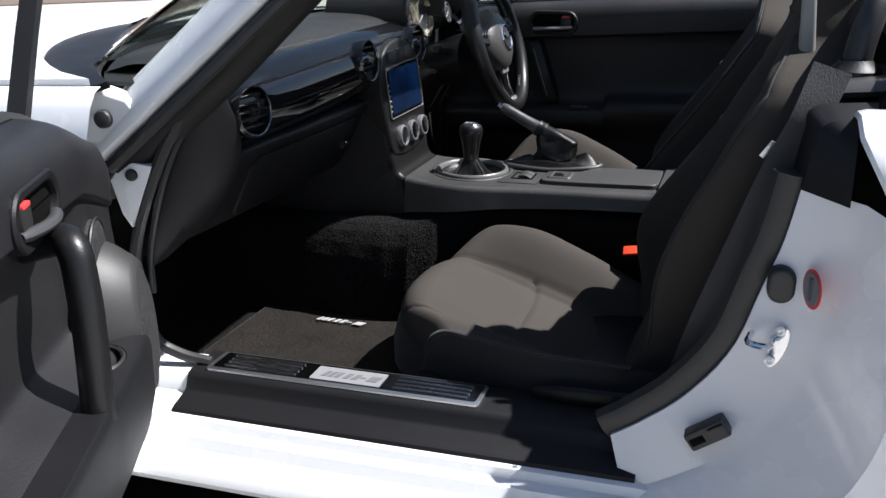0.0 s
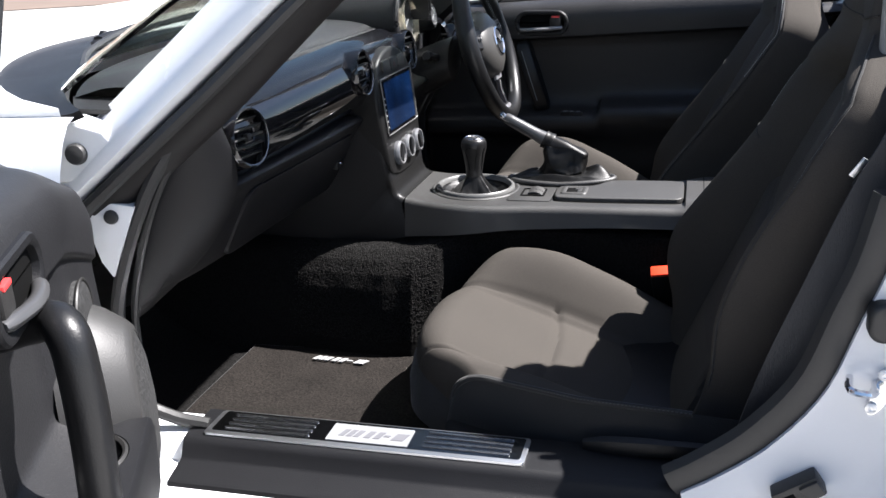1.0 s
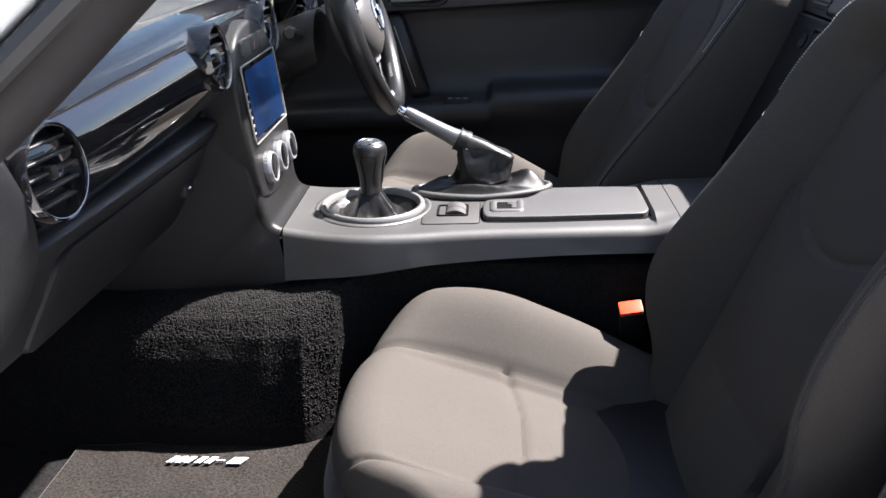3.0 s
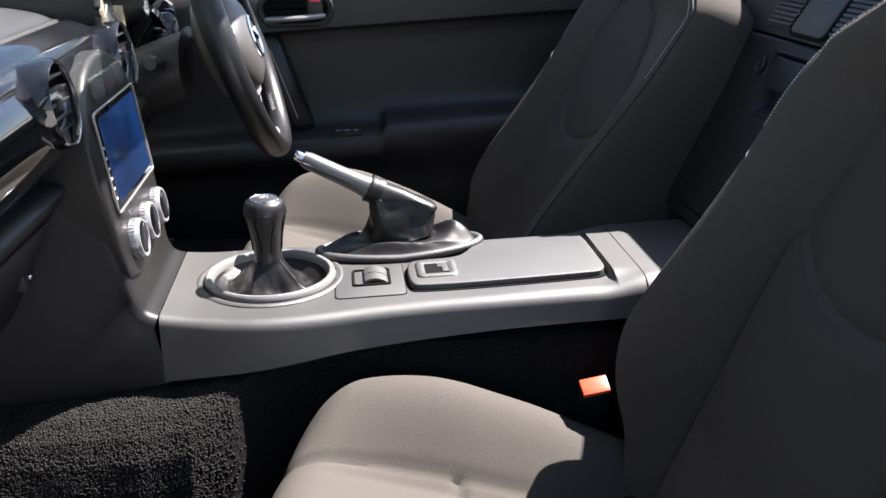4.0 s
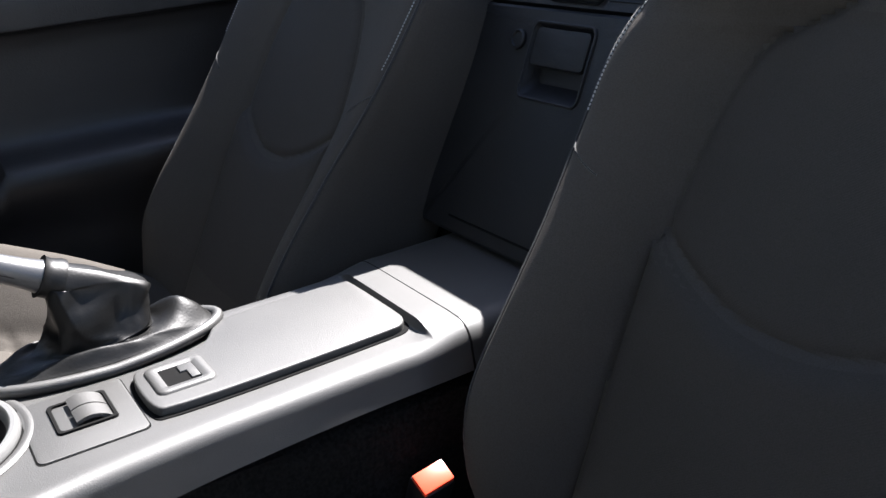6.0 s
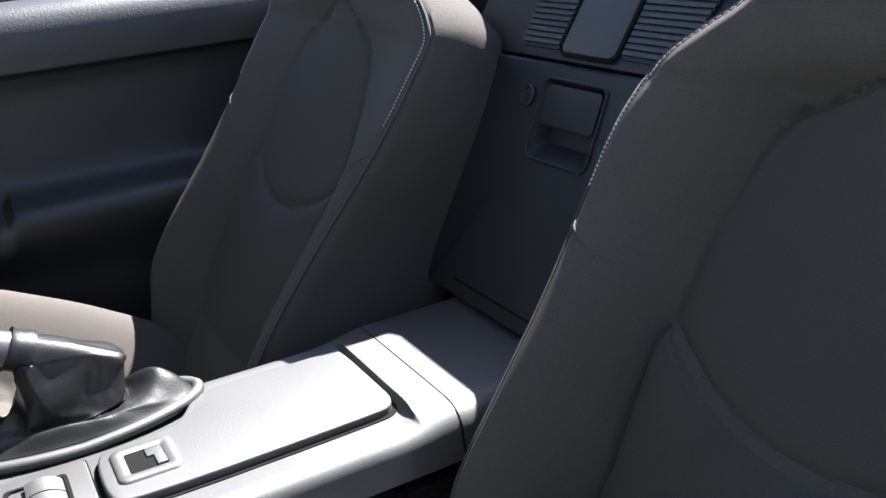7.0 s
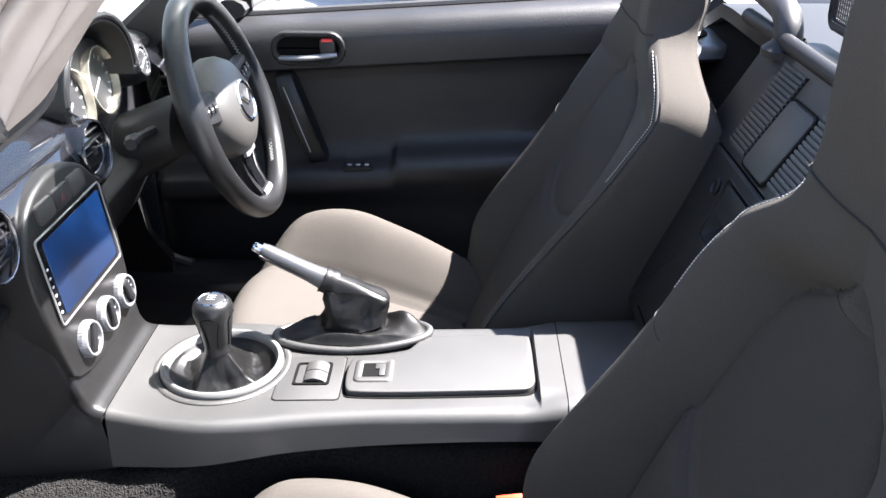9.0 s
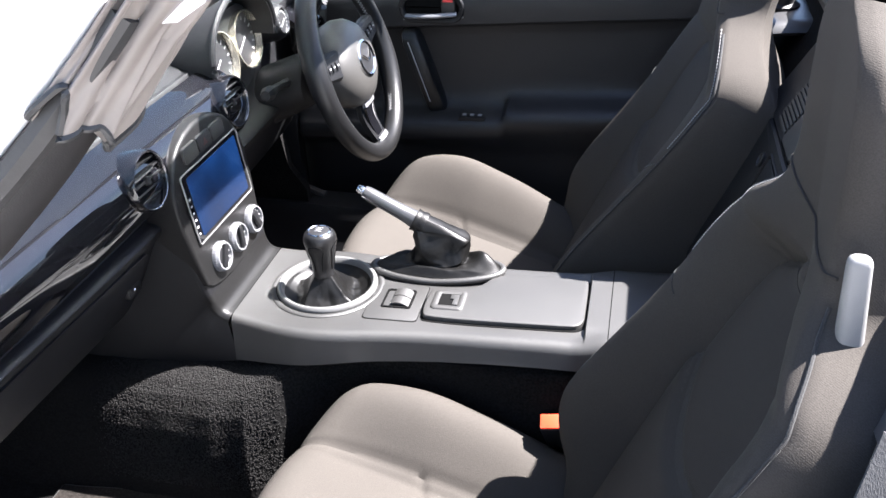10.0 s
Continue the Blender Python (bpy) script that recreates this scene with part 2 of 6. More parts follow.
def tube(path, r, n=10, closed=False, flat=1.0, up=(0, 0, 1), bm=None):
    """A round (or flattened) bar along a path; r a number or one for each point."""
    p = [Vector(q) for q in path]
    rs = r if isinstance(r, (list, tuple)) else [r] * len(p)
    rings, side = [], None
    for i, q in enumerate(p):
        d = (p[(i + 1) % len(p)] - p[i - 1]) if closed else (p[min(i + 1, len(p) - 1)] - p[max(i - 1, 0)])
        d.normalize()
        s = d.cross(Vector(up))
        if s.length < 0.05:
            s = side or d.cross(Vector((1, 0, 0)))
        side = s.normalized()
        v = side.cross(d)
        rings.append([q + rs[i] * (math.cos(a) * side + flat * math.sin(a) * v) for a in (2 * math.pi * k / n for k in range(n))])
    if closed:
        rings.append(rings[0])
    return loft(rings, caps=not closed, bm=bm)


def box(x0, x1, y0, y1, z0, z1, bev=0.004, seg=2, bm=None):
    b = bmesh.new()
    r = bmesh.ops.create_cube(b, size=1)["verts"]
    for v in r:
        v.co = ((x0 + x1) / 2 + v.co.x * (x1 - x0), (y0 + y1) / 2 + v.co.y * (y1 - y0), (z0 + z1) / 2 + v.co.z * (z1 - z0))
    if bev:
        bmesh.ops.bevel(b, geom=list(b.edges), offset=bev, segments=seg, affect="EDGES", profile=0.6)
    return b


def prism(pts, place, h0, h1, bev=0.0, seg=2, cuts=0):
    """A flat outline of (a, b) pushed from h0 to h1; place(a, b, h) gives its place; cuts: slices that let it follow a curve."""
    if cuts:
        b = prism(pts, lambda x, y, h: (x, y, h), h0, h1, bev, seg)
        lo, hi = min(p[0] for p in pts), max(p[0] for p in pts)
        for k in range(1, cuts):
            bmesh.ops.bisect_plane(b, geom=b.verts[:] + b.edges[:] + b.faces[:], plane_co=(lo + (hi - lo) * k / cuts, 0, 0), plane_no=(1, 0, 0))
        for v in b.verts:
            v.co = place(*v.co)
        return b
    b = bmesh.new()
    lo = [b.verts.new(place(x, y, h0)) for x, y in pts]
    hi = [b.verts.new(place(x, y, h1)) for x, y in pts]
    n = len(pts)
    b.faces.new(lo)
    top = b.faces.new(hi)
    for j in range(n):
        b.faces.new((lo[j], lo[(j + 1) % n], hi[(j + 1) % n], hi[j]))
    bmesh.ops.recalc_face_normals(b, faces=b.faces)
    if bev:
        bmesh.ops.bevel(b, geom=list(top.edges), offset=bev, segments=seg, affect="EDGES", profile=0.6)
    return b


def rounded(a0, a1, b0, b1, r, n=5):
    """Outline of a rectangle with round corners."""
    out = []
    for ca, cb, s in ((a1 - r, b1 - r, 0), (a0 + r, b1 - r, 90), (a0 + r, b0 + r, 180), (a1 - r, b0 + r, 270)):
        for k in range(n + 1):
            t = radians(s + 90 * k / n)
            out.append((ca + r * math.cos(t), cb + r * math.sin(t)))
    return out


def chaikin(pts, times=2):
    """Cuts the corners of an outline."""
    for _ in range(times):
        pts = [q for k in range(len(pts)) for a, c in [(Vector(pts[k]), Vector(pts[(k + 1) % len(pts)]))] for q in (a.lerp(c, 0.25), a.lerp(c, 0.75))]
    return [tuple(p) for p in pts]


def revolve(profile, n=32, m=Matrix()):
    """Rings of (radius, height) round the z axis of m."""
    rings = [[m @ Vector((r * math.cos(a), r * math.sin(a), h)) for a in (2 * math.pi * k / n for k in range(n))] for r, h in profile]
    if profile[0][0] > 0.004 and profile[-1][0] > 0.004:
        return loft(rings + [rings[0]], caps=False)
    return loft(rings, caps=True)


def axes(origin, x, z):
    """A pose with the given z axis, and its x axis near the one given."""
    z = Vector(z).normalized()
    y = z.cross(Vector(x)).normalized()
    x = y.cross(z)
    return Matrix.Translation(origin) @ Matrix((x, y, z)).transposed().to_4x4()


def join(*bms):
    out = bmesh.new()
    for b in bms:
        me = bpy.data.meshes.new("tmp")
        b.to_mesh(me)
        b.free()
        out.from_mesh(me)
        bpy.data.meshes.remove(me)
    return out


def move(bm, m):
    bmesh.ops.transform(bm, matrix=m, verts=bm.verts)
    return bm


def stitches(path, along, size=0.0016, length=0.006, bm=None):
    """Short threads laid along a path."""
    bm = bm or bmesh.new()
    p = [Vector(q) for q in path]
    for i in range(0, len(p) - 1):
        d = p[i + 1] - p[i]
        a, b = p[i] + d * (0.5 - along / 2), p[i] + d * (0.5 + along / 2)
        tube([a, (a + b) / 2, b], [size * 0.6, size, size * 0.6], 5, bm=bm)
    return bm


# ---------------------------------------------------------------- ground and surroundings
def sheet(u, v):
    return (-60 + 120 * u, -60 + 120 * v, 0.01 * noise.noise((u * 30, v * 30, 0)) - 0.005)


piece("ground", surf(sheet, 60, 60), M["asphalt"], "grey tarmac of a sunny car lot", "ground", kind="structure")

# ---------------------------------------------------------------- car body
SILL = [(-0.95, -0.019), (-0.60, 0.0), (0.30, 0.050)]   # how far the sill runs inwards towards the rear
car = thing("car_body", "white two-seat roadster body with the roof down", "car")


def sill_ring(x, hand):
    o = lerp(SILL, x)
    prof = [(-0.575, 0.30), (-0.575, 0.395), (-0.580, 0.417), (-0.636, 0.417), (-0.645, 0.408), (-0.651, 0.388), (-0.692, 0.377), (-0.702, 0.375),
            (-0.707, 0.364), (-0.724, 0.361), (-0.732, 0.345), (-0.748, 0.340), (-0.760, 0.328), (-0.765, 0.314), (-0.758, 0.302), (-0.70, 0.290), (-0.575, 0.285)]
    return [(x, hand * -(y + o), z) for y, z in prof]


for hand in (-1, 1):
    xs = [-0.95 + 0.05 * k for k in range(26)]
    part("sill", loft([sill_ring(x, hand) for x in xs]), M["white"], car, "white painted sill with stepped edges")


def sill_trim(x, hand, lift=0.004):
    o = lerp(SILL, x)
    prof = [(-0.545, 0.325), (-0.560, 0.407), (-0.570, 0.421), (-0.636, 0.421), (-0.643, 0.4185), (-0.6475, 0.412), (-0.6535, 0.397), (-0.658, 0.3935), (-0.686, 0.3855), (-0.6915, 0.3825), (-0.6935, 0.377), (-0.688, 0.3745), (-0.650, 0.385), (-0.640, 0.405), (-0.57, 0.405), (-0.53, 0.32)]
    return [(x, hand * -(y + o), z) for y, z in prof]


for hand in (-1, 1):
    xs = [(-0.95 if hand > 0 else -0.62) + (0.0505 if hand > 0 else 0.034) * k for k in range(21)]
    part("sill_trim", loft([sill_trim(x, hand) for x in xs]), M["soft"], car, "black moulded sill cover")

# floor, tunnel and the firewall
part("floor_pan", box(-1.15, 0.42, -0.56, 0.56, 0.24, 0.312, 0.0), M["carpet"], car, "black carpeted floor")


def toe(u, v):
    s = [(-0.80, 0.290), (-0.88, 0.310), (-0.98, 0.38), (-1.10, 0.52), (-1.14, 0.80)]
    q = spline([(a, 0, b) for a, b in s], 21)[round(v * 20)]
    return (q.x, -0.60 + 1.20 * u, q.z)


part("firewall", thick(surf(toe, 13, 21), 0.02), M["carpet"], car)


def tunnel_ring(x):
    """Broad flank with a soft shoulder by the footwells, upright and narrow between the seats."""
    k = lerp([(-1.1, 1.0), (-0.50, 1.0), (-0.45, 0.92), (-0.41, 0.62), (-0.38, 0.25), (-0.35, 0.0), (0.2, 0.0)], x)
    wide = [(0.182, 0.30), (0.176, 0.36), (0.173, 0.41), (0.168, 0.445), (0.160, 0.472), (0.148, 0.493), (0.130, 0.507), (0.105, 0.513), (0.05, 0.515)]
    slim = [(0.088, 0.30), (0.086, 0.36), (0.084, 0.42), (0.082, 0.46), (0.080, 0.50), (0.078, 0.53), (0.074, 0.544), (0.065, 0.550), (0.03, 0.552)]
    f = 0.03 * lerp([(-1.1, 1.0), (-0.7, 0.0)], x)
    half = [(a * k + c * (1 - k) + f, d * k + e * (1 - k)) for (a, d), (c, e) in zip(wide, slim)]
    wob = [0.003 * noise.noise((x * 20, q * 30, 1.0)) for _, q in half]
    return [(x, a + w, d) for (a, d), w in zip(half, wob)] + [(x, -a - w, d + w) for (a, d), w in reversed(list(zip(half, wob)))]


part("tunnel", loft([tunnel_ring(-1.1 + 0.013 * k) for k in range(101)]), M["carpet"], car, "black carpeted transmission tunnel")


def tufts(x0, x1, count):
    """Loops of the carpet on the tunnel's flank by the footwell, each a small leaning bud."""
    rnd = random.Random(5)
    verts, faces = [], []
    for _ in range(count):
        x = rnd.uniform(x0, x1)
        # Loops thin out at both ends to imitate the sun patch's fading edges.
        if rnd.random() > min(1.0, (x - x0) / 0.09, (x1 - x) / 0.04):
            continue
        ring = [Vector(p) for p in tunnel_ring(x)]
        half = ring[len(ring) // 2:]
        g = rnd.uniform(0, 7.2)
        k = min(int(g), len(half) - 2)
        p, along = half[k].lerp(half[k + 1], g - k), (half[k + 1] - half[k]).normalized()
        n = Vector((0, -along.z, along.y))
        if n.y > 0:
            n = -n
        tip = (n + Vector([rnd.uniform(-0.6, 0.6) for _ in range(3)])).normalized()
        a = tip.orthogonal().normalized()
        b = tip.cross(a)
        r, h = rnd.uniform(0.0008, 0.0014), rnd.uniform(0.0012, 0.0024)
        o = len(verts)
        for q in range(5):
            c = 2 * math.pi * q / 5
            verts.append(p + tip * h * 0.45 + (a * math.cos(c) + b * math.sin(c)) * r)
        verts += [p + tip * h, p - tip * 0.001]
        for q in range(5):
            faces += [(o + q, o + (q + 1) % 5, o + 5), (o + (q + 1) % 5, o + q, o + 6)]
    me = bpy.data.meshes.new("carpet_loop")
    me.from_pydata(verts, [], faces)
    me.materials.append(M["loops"])
    me.shade_smooth()
    ob = new("carpet_loop", me)
    ob.parent = car
    return tagged(ob, "short black carpet loops", kind="stuff")


# Loops, slightly paler than the carpet, laid only where the sun patch falls.
tufts(-0.69, -0.40, 21000)
part("kick_panel", prism([(-1.15, 0.28), (-0.62, 0.28), (-0.63, 0.45), (-0.665, 0.50), (-0.70, 0.70), (-1.15, 0.80)], lambda a, bb, h: (a, 0.580 + 0.05 * max(0, bb - 0.42) - h, bb), -0.02, 0.0), M["carpet"], car, "black carpeted side of the footwell")
part("hinge_trim", box(-1.10, -0.655, 0.632, 0.660, 0.26, 0.80, 0.006), M["soft"], car, "black trim before the closed door")

# rear bulkhead across the whole width and the shelf behind the seats
BEND = 0.848


def bulk(z, y, off=0.0):
    """A place on the rear bulkhead, off metres proud of it: steep below the bend, leaning back above it."""
    if z < BEND:
        return Vector((0.2215 + 0.37 * (z - BEND) - off * 0.938, y, z + off * 0.347))
    return Vector((0.2215 + 0.62 * (z - BEND) - off * 0.85, y, z + off * 0.527))


part("rear_bulkhead", thick(surf(lambda u, v: bulk(0.30 + 0.655 * v, -0.60 + 1.20 * u, -0.045), 9, 49), 0.02), M["carpet"], car, "black carpeted rear bulkhead")


def deck(u, v):
    x = 0.300 + 0.20 * u
    y = -0.62 + 1.24 * v
    return (x, y, 0.945 - 0.08 * max(0, abs(y) - 0.46) / 0.2)


part("rear_shelf", thick(surf(deck, 8, 25), 0.02), M["soft"], car, "black rear shelf behind the seats")


# door jamb and rear quarter, each side
JAMB_IN = [(0.022, 0.424), (0.060, 0.452), (0.112, 0.500), (0.160, 0.571), (0.186, 0.656), (0.203, 0.714), (0.215, 0.785)]
JAMB_MID = [(0.045, 0.362), (0.100, 0.393), (0.170, 0.448), (0.228, 0.538), (0.250, 0.635), (0.262, 0.71), (0.266, 0.775)]
JAMB_OUT = [(0.060, 0.288), (0.130, 0.315), (0.222, 0.385), (0.290, 0.50), (0.314, 0.615), (0.322, 0.70), (0.318, 0.765)]
for hand in (-1, 1):
    rows = []
    for pts, y in ((JAMB_IN, 0.575), (JAMB_IN, 0.628), (JAMB_MID, 0.655), (JAMB_MID, 0.667), (JAMB_OUT, 0.735), (JAMB_OUT, 0.753)):
        off = 0.012 if y in (0.667, 0.753) else 0.0
        rows.append([(p.x + off, hand * y, p.z) for p in spline([(x, 0, z) for x, z in pts], 26)])
    # the skin of the rear wing goes on from the jamb's outer edge
    for dx, y in ((0.10, 0.780), (0.35, 0.82), (0.8, 0.83), (1.0, 0.80), (1.12, 0.70), (1.17, 0.45), (1.18, 0.05)):
        rows.append([(p[0] * max(0, 1 - dx * 2) + (0.36 + dx) * min(1, dx * 2) + (0.1 if dx == 0.10 else 0), hand * (y - 0.05 * (k / 25) ** 3), p[2] + (k / 25) * 0.06 * min(1, dx * 2) - (1 - k / 25) * 0.05 * min(1, dx * 2)) for k, p in enumerate(rows[5])])
    part("rear_wing", loft(rows, closed=False), M["white"], car, "white rear wing and door jamb")
    seal = spline([(x - 0.012, hand * 0.610, z + 0.006) for x, z in JAMB_IN], 30)
    part("door_seal", tube(seal, 0.016, 8, flat=1.3), M["rubber"], car, "black rubber door seal")
    # dark trim inside the opening behind the seat
    rows = [[(p.x - 0.01, hand * 0.612, p.z) for p in spline([(x, 0, z) for x, z in JAMB_IN], 20)],
            [(p.x + 0.02, hand * 0.560, p.z + 0.02) for p in spline([(x, 0, z) for x, z in JAMB_IN], 20)],
            [(p.x + 0.16, hand * 0.520, p.z + 0.04) for p in spline([(x, 0, z) for x, z in JAMB_IN], 20)]]
    part("quarter_trim", loft(rows, closed=False), M["soft"], car, "black moulded quarter trim")
    # black cap that covers the top of the jamb
    cap = [[(0.203, hand * 0.57, 0.76), (0.212, hand * 0.57, 0.83), (0.232, hand * 0.565, 0.862), (0.40, hand * 0.56, 0.868)],
           [(0.214, hand * 0.630, 0.777), (0.222, hand * 0.628, 0.825), (0.240, hand * 0.622, 0.855), (0.345, hand * 0.615, 0.860)],
           [(0.262, hand * 0.664, 0.770), (0.262, hand * 0.655, 0.806), (0.262, hand * 0.645, 0.835), (0.262, hand * 0.635, 0.850)]]
    part("hood_well_trim", loft([spline(r, 14) for r in cap], closed=False), M["soft"], car, "black trim at the folded roof's edge")

for hand in (-1, 1):
    prof = [(0.60, 0.858), (0.64, 0.872), (0.685, 0.876), (0.725, 0.862), (0.758, 0.828), (0.775, 0.775), (0.781, 0.70)]
    rings = []
    for dx, k in ((0.0, 0.955), (0.003, 0.985), (0.012, 1.0), (0.15, 1.02), (0.50, 1.0), (0.95, 0.9)):
        rings.append([(0.254 + 0.55 * max(0.0, 0.865 - z) + dx, hand * (0.60 + (y - 0.60) * k + 0.02 * dx), 0.70 + (z - 0.70) * k) for y, z in prof])
    part("wing_shoulder", loft(rings, closed=False), M["white"], car, "white rounded top of the rear wing")

# white deck behind the cabin
part("rear_deck", surf(lambda u, v: (0.50 + 1.03 * u, -0.80 + 1.60 * v, 0.86 + 0.05 * math.sin(math.pi * v) - 0.12 * u * u), 10, 17), M["white"], car, "white rear deck")
part("roof_cover", surf(lambda u, v: (0.40 + 0.45 * u, -0.62 + 1.24 * v, 0.900 + 0.060 * math.sin(math.pi * u) ** 0.6 + 0.008 * math.sin(9 * v)), 9, 25), M["soft"], car, "black folded roof top")
part("nose_floor", box(-1.9, 1.4, -0.74, 0.74, 0.16, 0.22, 0.0), M["dark"], car)

# bonnet, cowl and front wings


def bonnet_edge(y):
    return -0.68 - 0.46 * max(0.0, 1 - (y / 0.70) ** 2) ** 0.8


def bonnet(u, v):
    y = -0.70 + 1.40 * v
    x = bonnet_edge(y) + (-2.05 - bonnet_edge(y)) * u
    return (x, y, 0.868 + 0.035 * (1 - (y / 0.72) ** 2) - 0.05 * (-0.7 - x) - 0.12 * max(0, -1.3 - x) ** 2)


part("bonnet", thick(surf(bonnet, 16, 33), 0.015), M["white"], car, "white bonnet")


def cowl(u, v):
    y = -0.68 + 1.36 * v
    a = bonnet_edge(y) + 0.004
    b = -0.55 - 0.36 * math.sqrt(max(0.0, 1 - (y / 0.72) ** 2))
    return (a + (b - a) * u, y, 0.862 + 0.03 * (1 - (y / 0.72) ** 2) - 0.05 * (-0.7 - a) * (1 - u) - 0.006 * math.sin(math.pi * u))


part("cowl", thick(surf(cowl, 9, 37), 0.01), M["plastic"], car, "black plastic scuttle panel")
for hand in (-1, 1):
    def wing(u, v):
        x = -0.66 - 1.35 * u
        return (x, hand * (0.702 + 0.09 * math.sin(v * math.pi / 2)), 0.862 - 0.06 * u - 0.60 * (1 - math.cos(v * math.pi / 2)))
    part("front_wing", surf(wing, 14, 12), M["white"], car, "white front wing")

part("nose", loft([[(x, w * math.sin(a), 0.50 + h * math.cos(a) * (1.0 if math.cos(a) > 0 else 0.85)) for a in (2 * math.pi * k / 32 for k in range(32))] for x, w, h in ((-1.98, 0.80, 0.29), (-2.08, 0.76, 0.27), (-2.17, 0.66, 0.23), (-2.23, 0.45, 0.15), (-2.245, 0.1, 0.05))]), M["white"], car, "white rounded nose")
for x in (-1.33, 0.98):
    for hand in (-1, 1):
        wm_ = axes((x, hand * 0.70, 0.300), (1, 0, 0), (0, hand, 0))
        tyre = part("wheel", revolve([(0.20, 0.0), (0.29, 0.0), (0.302, 0.03), (0.302, 0.13), (0.285, 0.152), (0.215, 0.150), (0.20, 0.12)], 40, wm_), M["tyre"], car, "black tyre")
        part("rim", revolve([(0.21, 0.10), (0.212, 0.146), (0.19, 0.135), (0.06, 0.12), (0.002, 0.125)], 40, wm_), M["silver"], tyre, "alloy rim")

# windscreen pillars: painted outer band, dark inner trim, rubber seal
PIL_A, PIL_B = Vector((-0.71, -0.655, 0.750)), Vector((-0.102, -0.600, 1.250))


def pillar_ring(s, prof, hand):
    p = PIL_A.lerp(PIL_B, s) - Vector((0.32 * max(0.0, s - 0.62) ** 2, 0, 0))
    k = lerp([(0.3, 1.0), (0.60, 0.76), (0.72, 0.62), (0.86, 0.42)], s)
    prof = [(a * (k if a < 0 else 1), bb * (k if bb < 0 else 1)) for a, bb in prof]
    d = (PIL_B - PIL_A).normalized()
    out = Vector((0, -1, 0))
    up = d.cross(out).normalized()
    if up.z < 0:
        up = -up
    r = [p + out * a + up * b for a, b in prof]
    return [(q.x - (0.065 if hand > 0 else 0.0), hand * -q.y, q.z) for q in r]


OUTER = [(0.0, -0.004), (0.010, -0.002), (0.017, 0.003), (0.0175, 0.013), (0.012, 0.025), (-0.004, 0.041), (-0.022, 0.055), (-0.036, 0.064), (-0.046, 0.064), (-0.03, 0.0)]
INNER = [(-0.012, -0.004), (0.002, -0.010), (0.002, -0.024), (-0.012, -0.042), (-0.032, -0.048), (-0.050, -0.034), (-0.050, 0.02), (-0.03, 0.035)]
for hand in (-1, 1):
    part("windscreen_pillar", loft([pillar_ring(0.86 * k / 16, OUTER, hand) for k in range(17)]), M["white"], car, "white windscreen pillar")
    part("pillar_trim", loft([pillar_ring(0.86 * k / 16, INNER, hand) for k in range(17)]), M["brown_trim"], car, "dark grained pillar trim")
    part("pillar_seal", tube([Vector(pillar_ring(0.86 * k / 20, [(0.006, -0.016)], hand)[0]) for k in range(21)], 0.009, 8), M["rubber"], car, "black rubber pillar seal")
HEAD = [Vector((x, y, z)) for x, y, z in ((-0.188, -0.607, 1.190), (-0.232, -0.48, 1.182), (-0.250, -0.25, 1.195), (-0.256, 0.0, 1.200), (-0.250, 0.25, 1.195), (-0.232, 0.48, 1.182), (-0.188, 0.607, 1.190))]
part("windscreen_header", tube(spline(HEAD, 25), 0.030, 10, flat=0.8), M["white"], car, "white windscreen top rail")


def screen_glass(u, v):
    y = -0.63 + 1.26 * v
    b = Vector((-0.557 - 0.355 * math.sqrt(max(0.0, 1 - (y / 0.72) ** 2)), y, 0.878))
    t = Vector((-0.215 - 0.050 * (1 - (2 * v - 1) ** 2), y * 0.90, 1.172 + 0.02 * (1 - (2 * v - 1) ** 2)))
    q = b.lerp(t, u)
    q.x -= 0.03 * math.sin(math.pi * u)
    return q


ob = part("windscreen_glass", thick(surf(screen_glass, 10, 25), 0.005), M["glass"], car, "clear windscreen glass")
ob.visible_shadow = False

# ---------------------------------------------------------------- dashboard
dash = thing("dashboard", "black dashboard with a piano black band and round vents", "dashboard")


def dash_face(v, y):
    """Cross-section of the dashboard, from the glass over the brow and down to the knees."""
    s = [(-1.02, 0.872), (-0.86, 0.885), (-0.72, 0.885), (-0.645, 0.880), (-0.605, 0.872), (-0.590, 0.860), (-0.585, 0.765), (-0.548, 0.745), (-0.546, 0.735), (-0.562, 0.712),
         (-0.588, 0.66), (-0.625, 0.610), (-0.72, 0.575), (-0.90, 0.55)]
    q = spline([(a, 0, b) for a, b in s], 53)[round(v * 52)]
    e = max(0.0, abs(y) - 0.50) / 0.13
    x = q.x - 0.05 * e * e - 0.02 * (y / 0.6) ** 2
    if q.z > 0.84 and x < -0.60:                      # the top ends at the foot of the windscreen
        front = -0.535 - 0.35 * math.sqrt(max(0.0, 1 - (y / 0.72) ** 2))
        x = -0.60 + (x + 0.60) * (front + 0.60) / -0.44
    return (x, y, q.z - 0.02 * e * e)


for hand in (-1, 1):
    def corner(u, v):
        y = 0.584 + 0.046 * v
        x1 = -0.545 - 0.35 * math.sqrt(max(0.0, 1 - (y / 0.72) ** 2))
        return (-0.625 + (x1 + 0.625) * u, hand * y, 0.862 - 0.006 * v)
    part("corner_cover", thick(surf(corner, 8, 6), 0.006), M["soft"], dash, "black cover in the windscreen's corner")
part("dash_body", surf(lambda u, v: dash_face(v, -0.592 + 1.184 * u), 61, 53), M["soft"], dash, "soft grained black dashboard moulding")


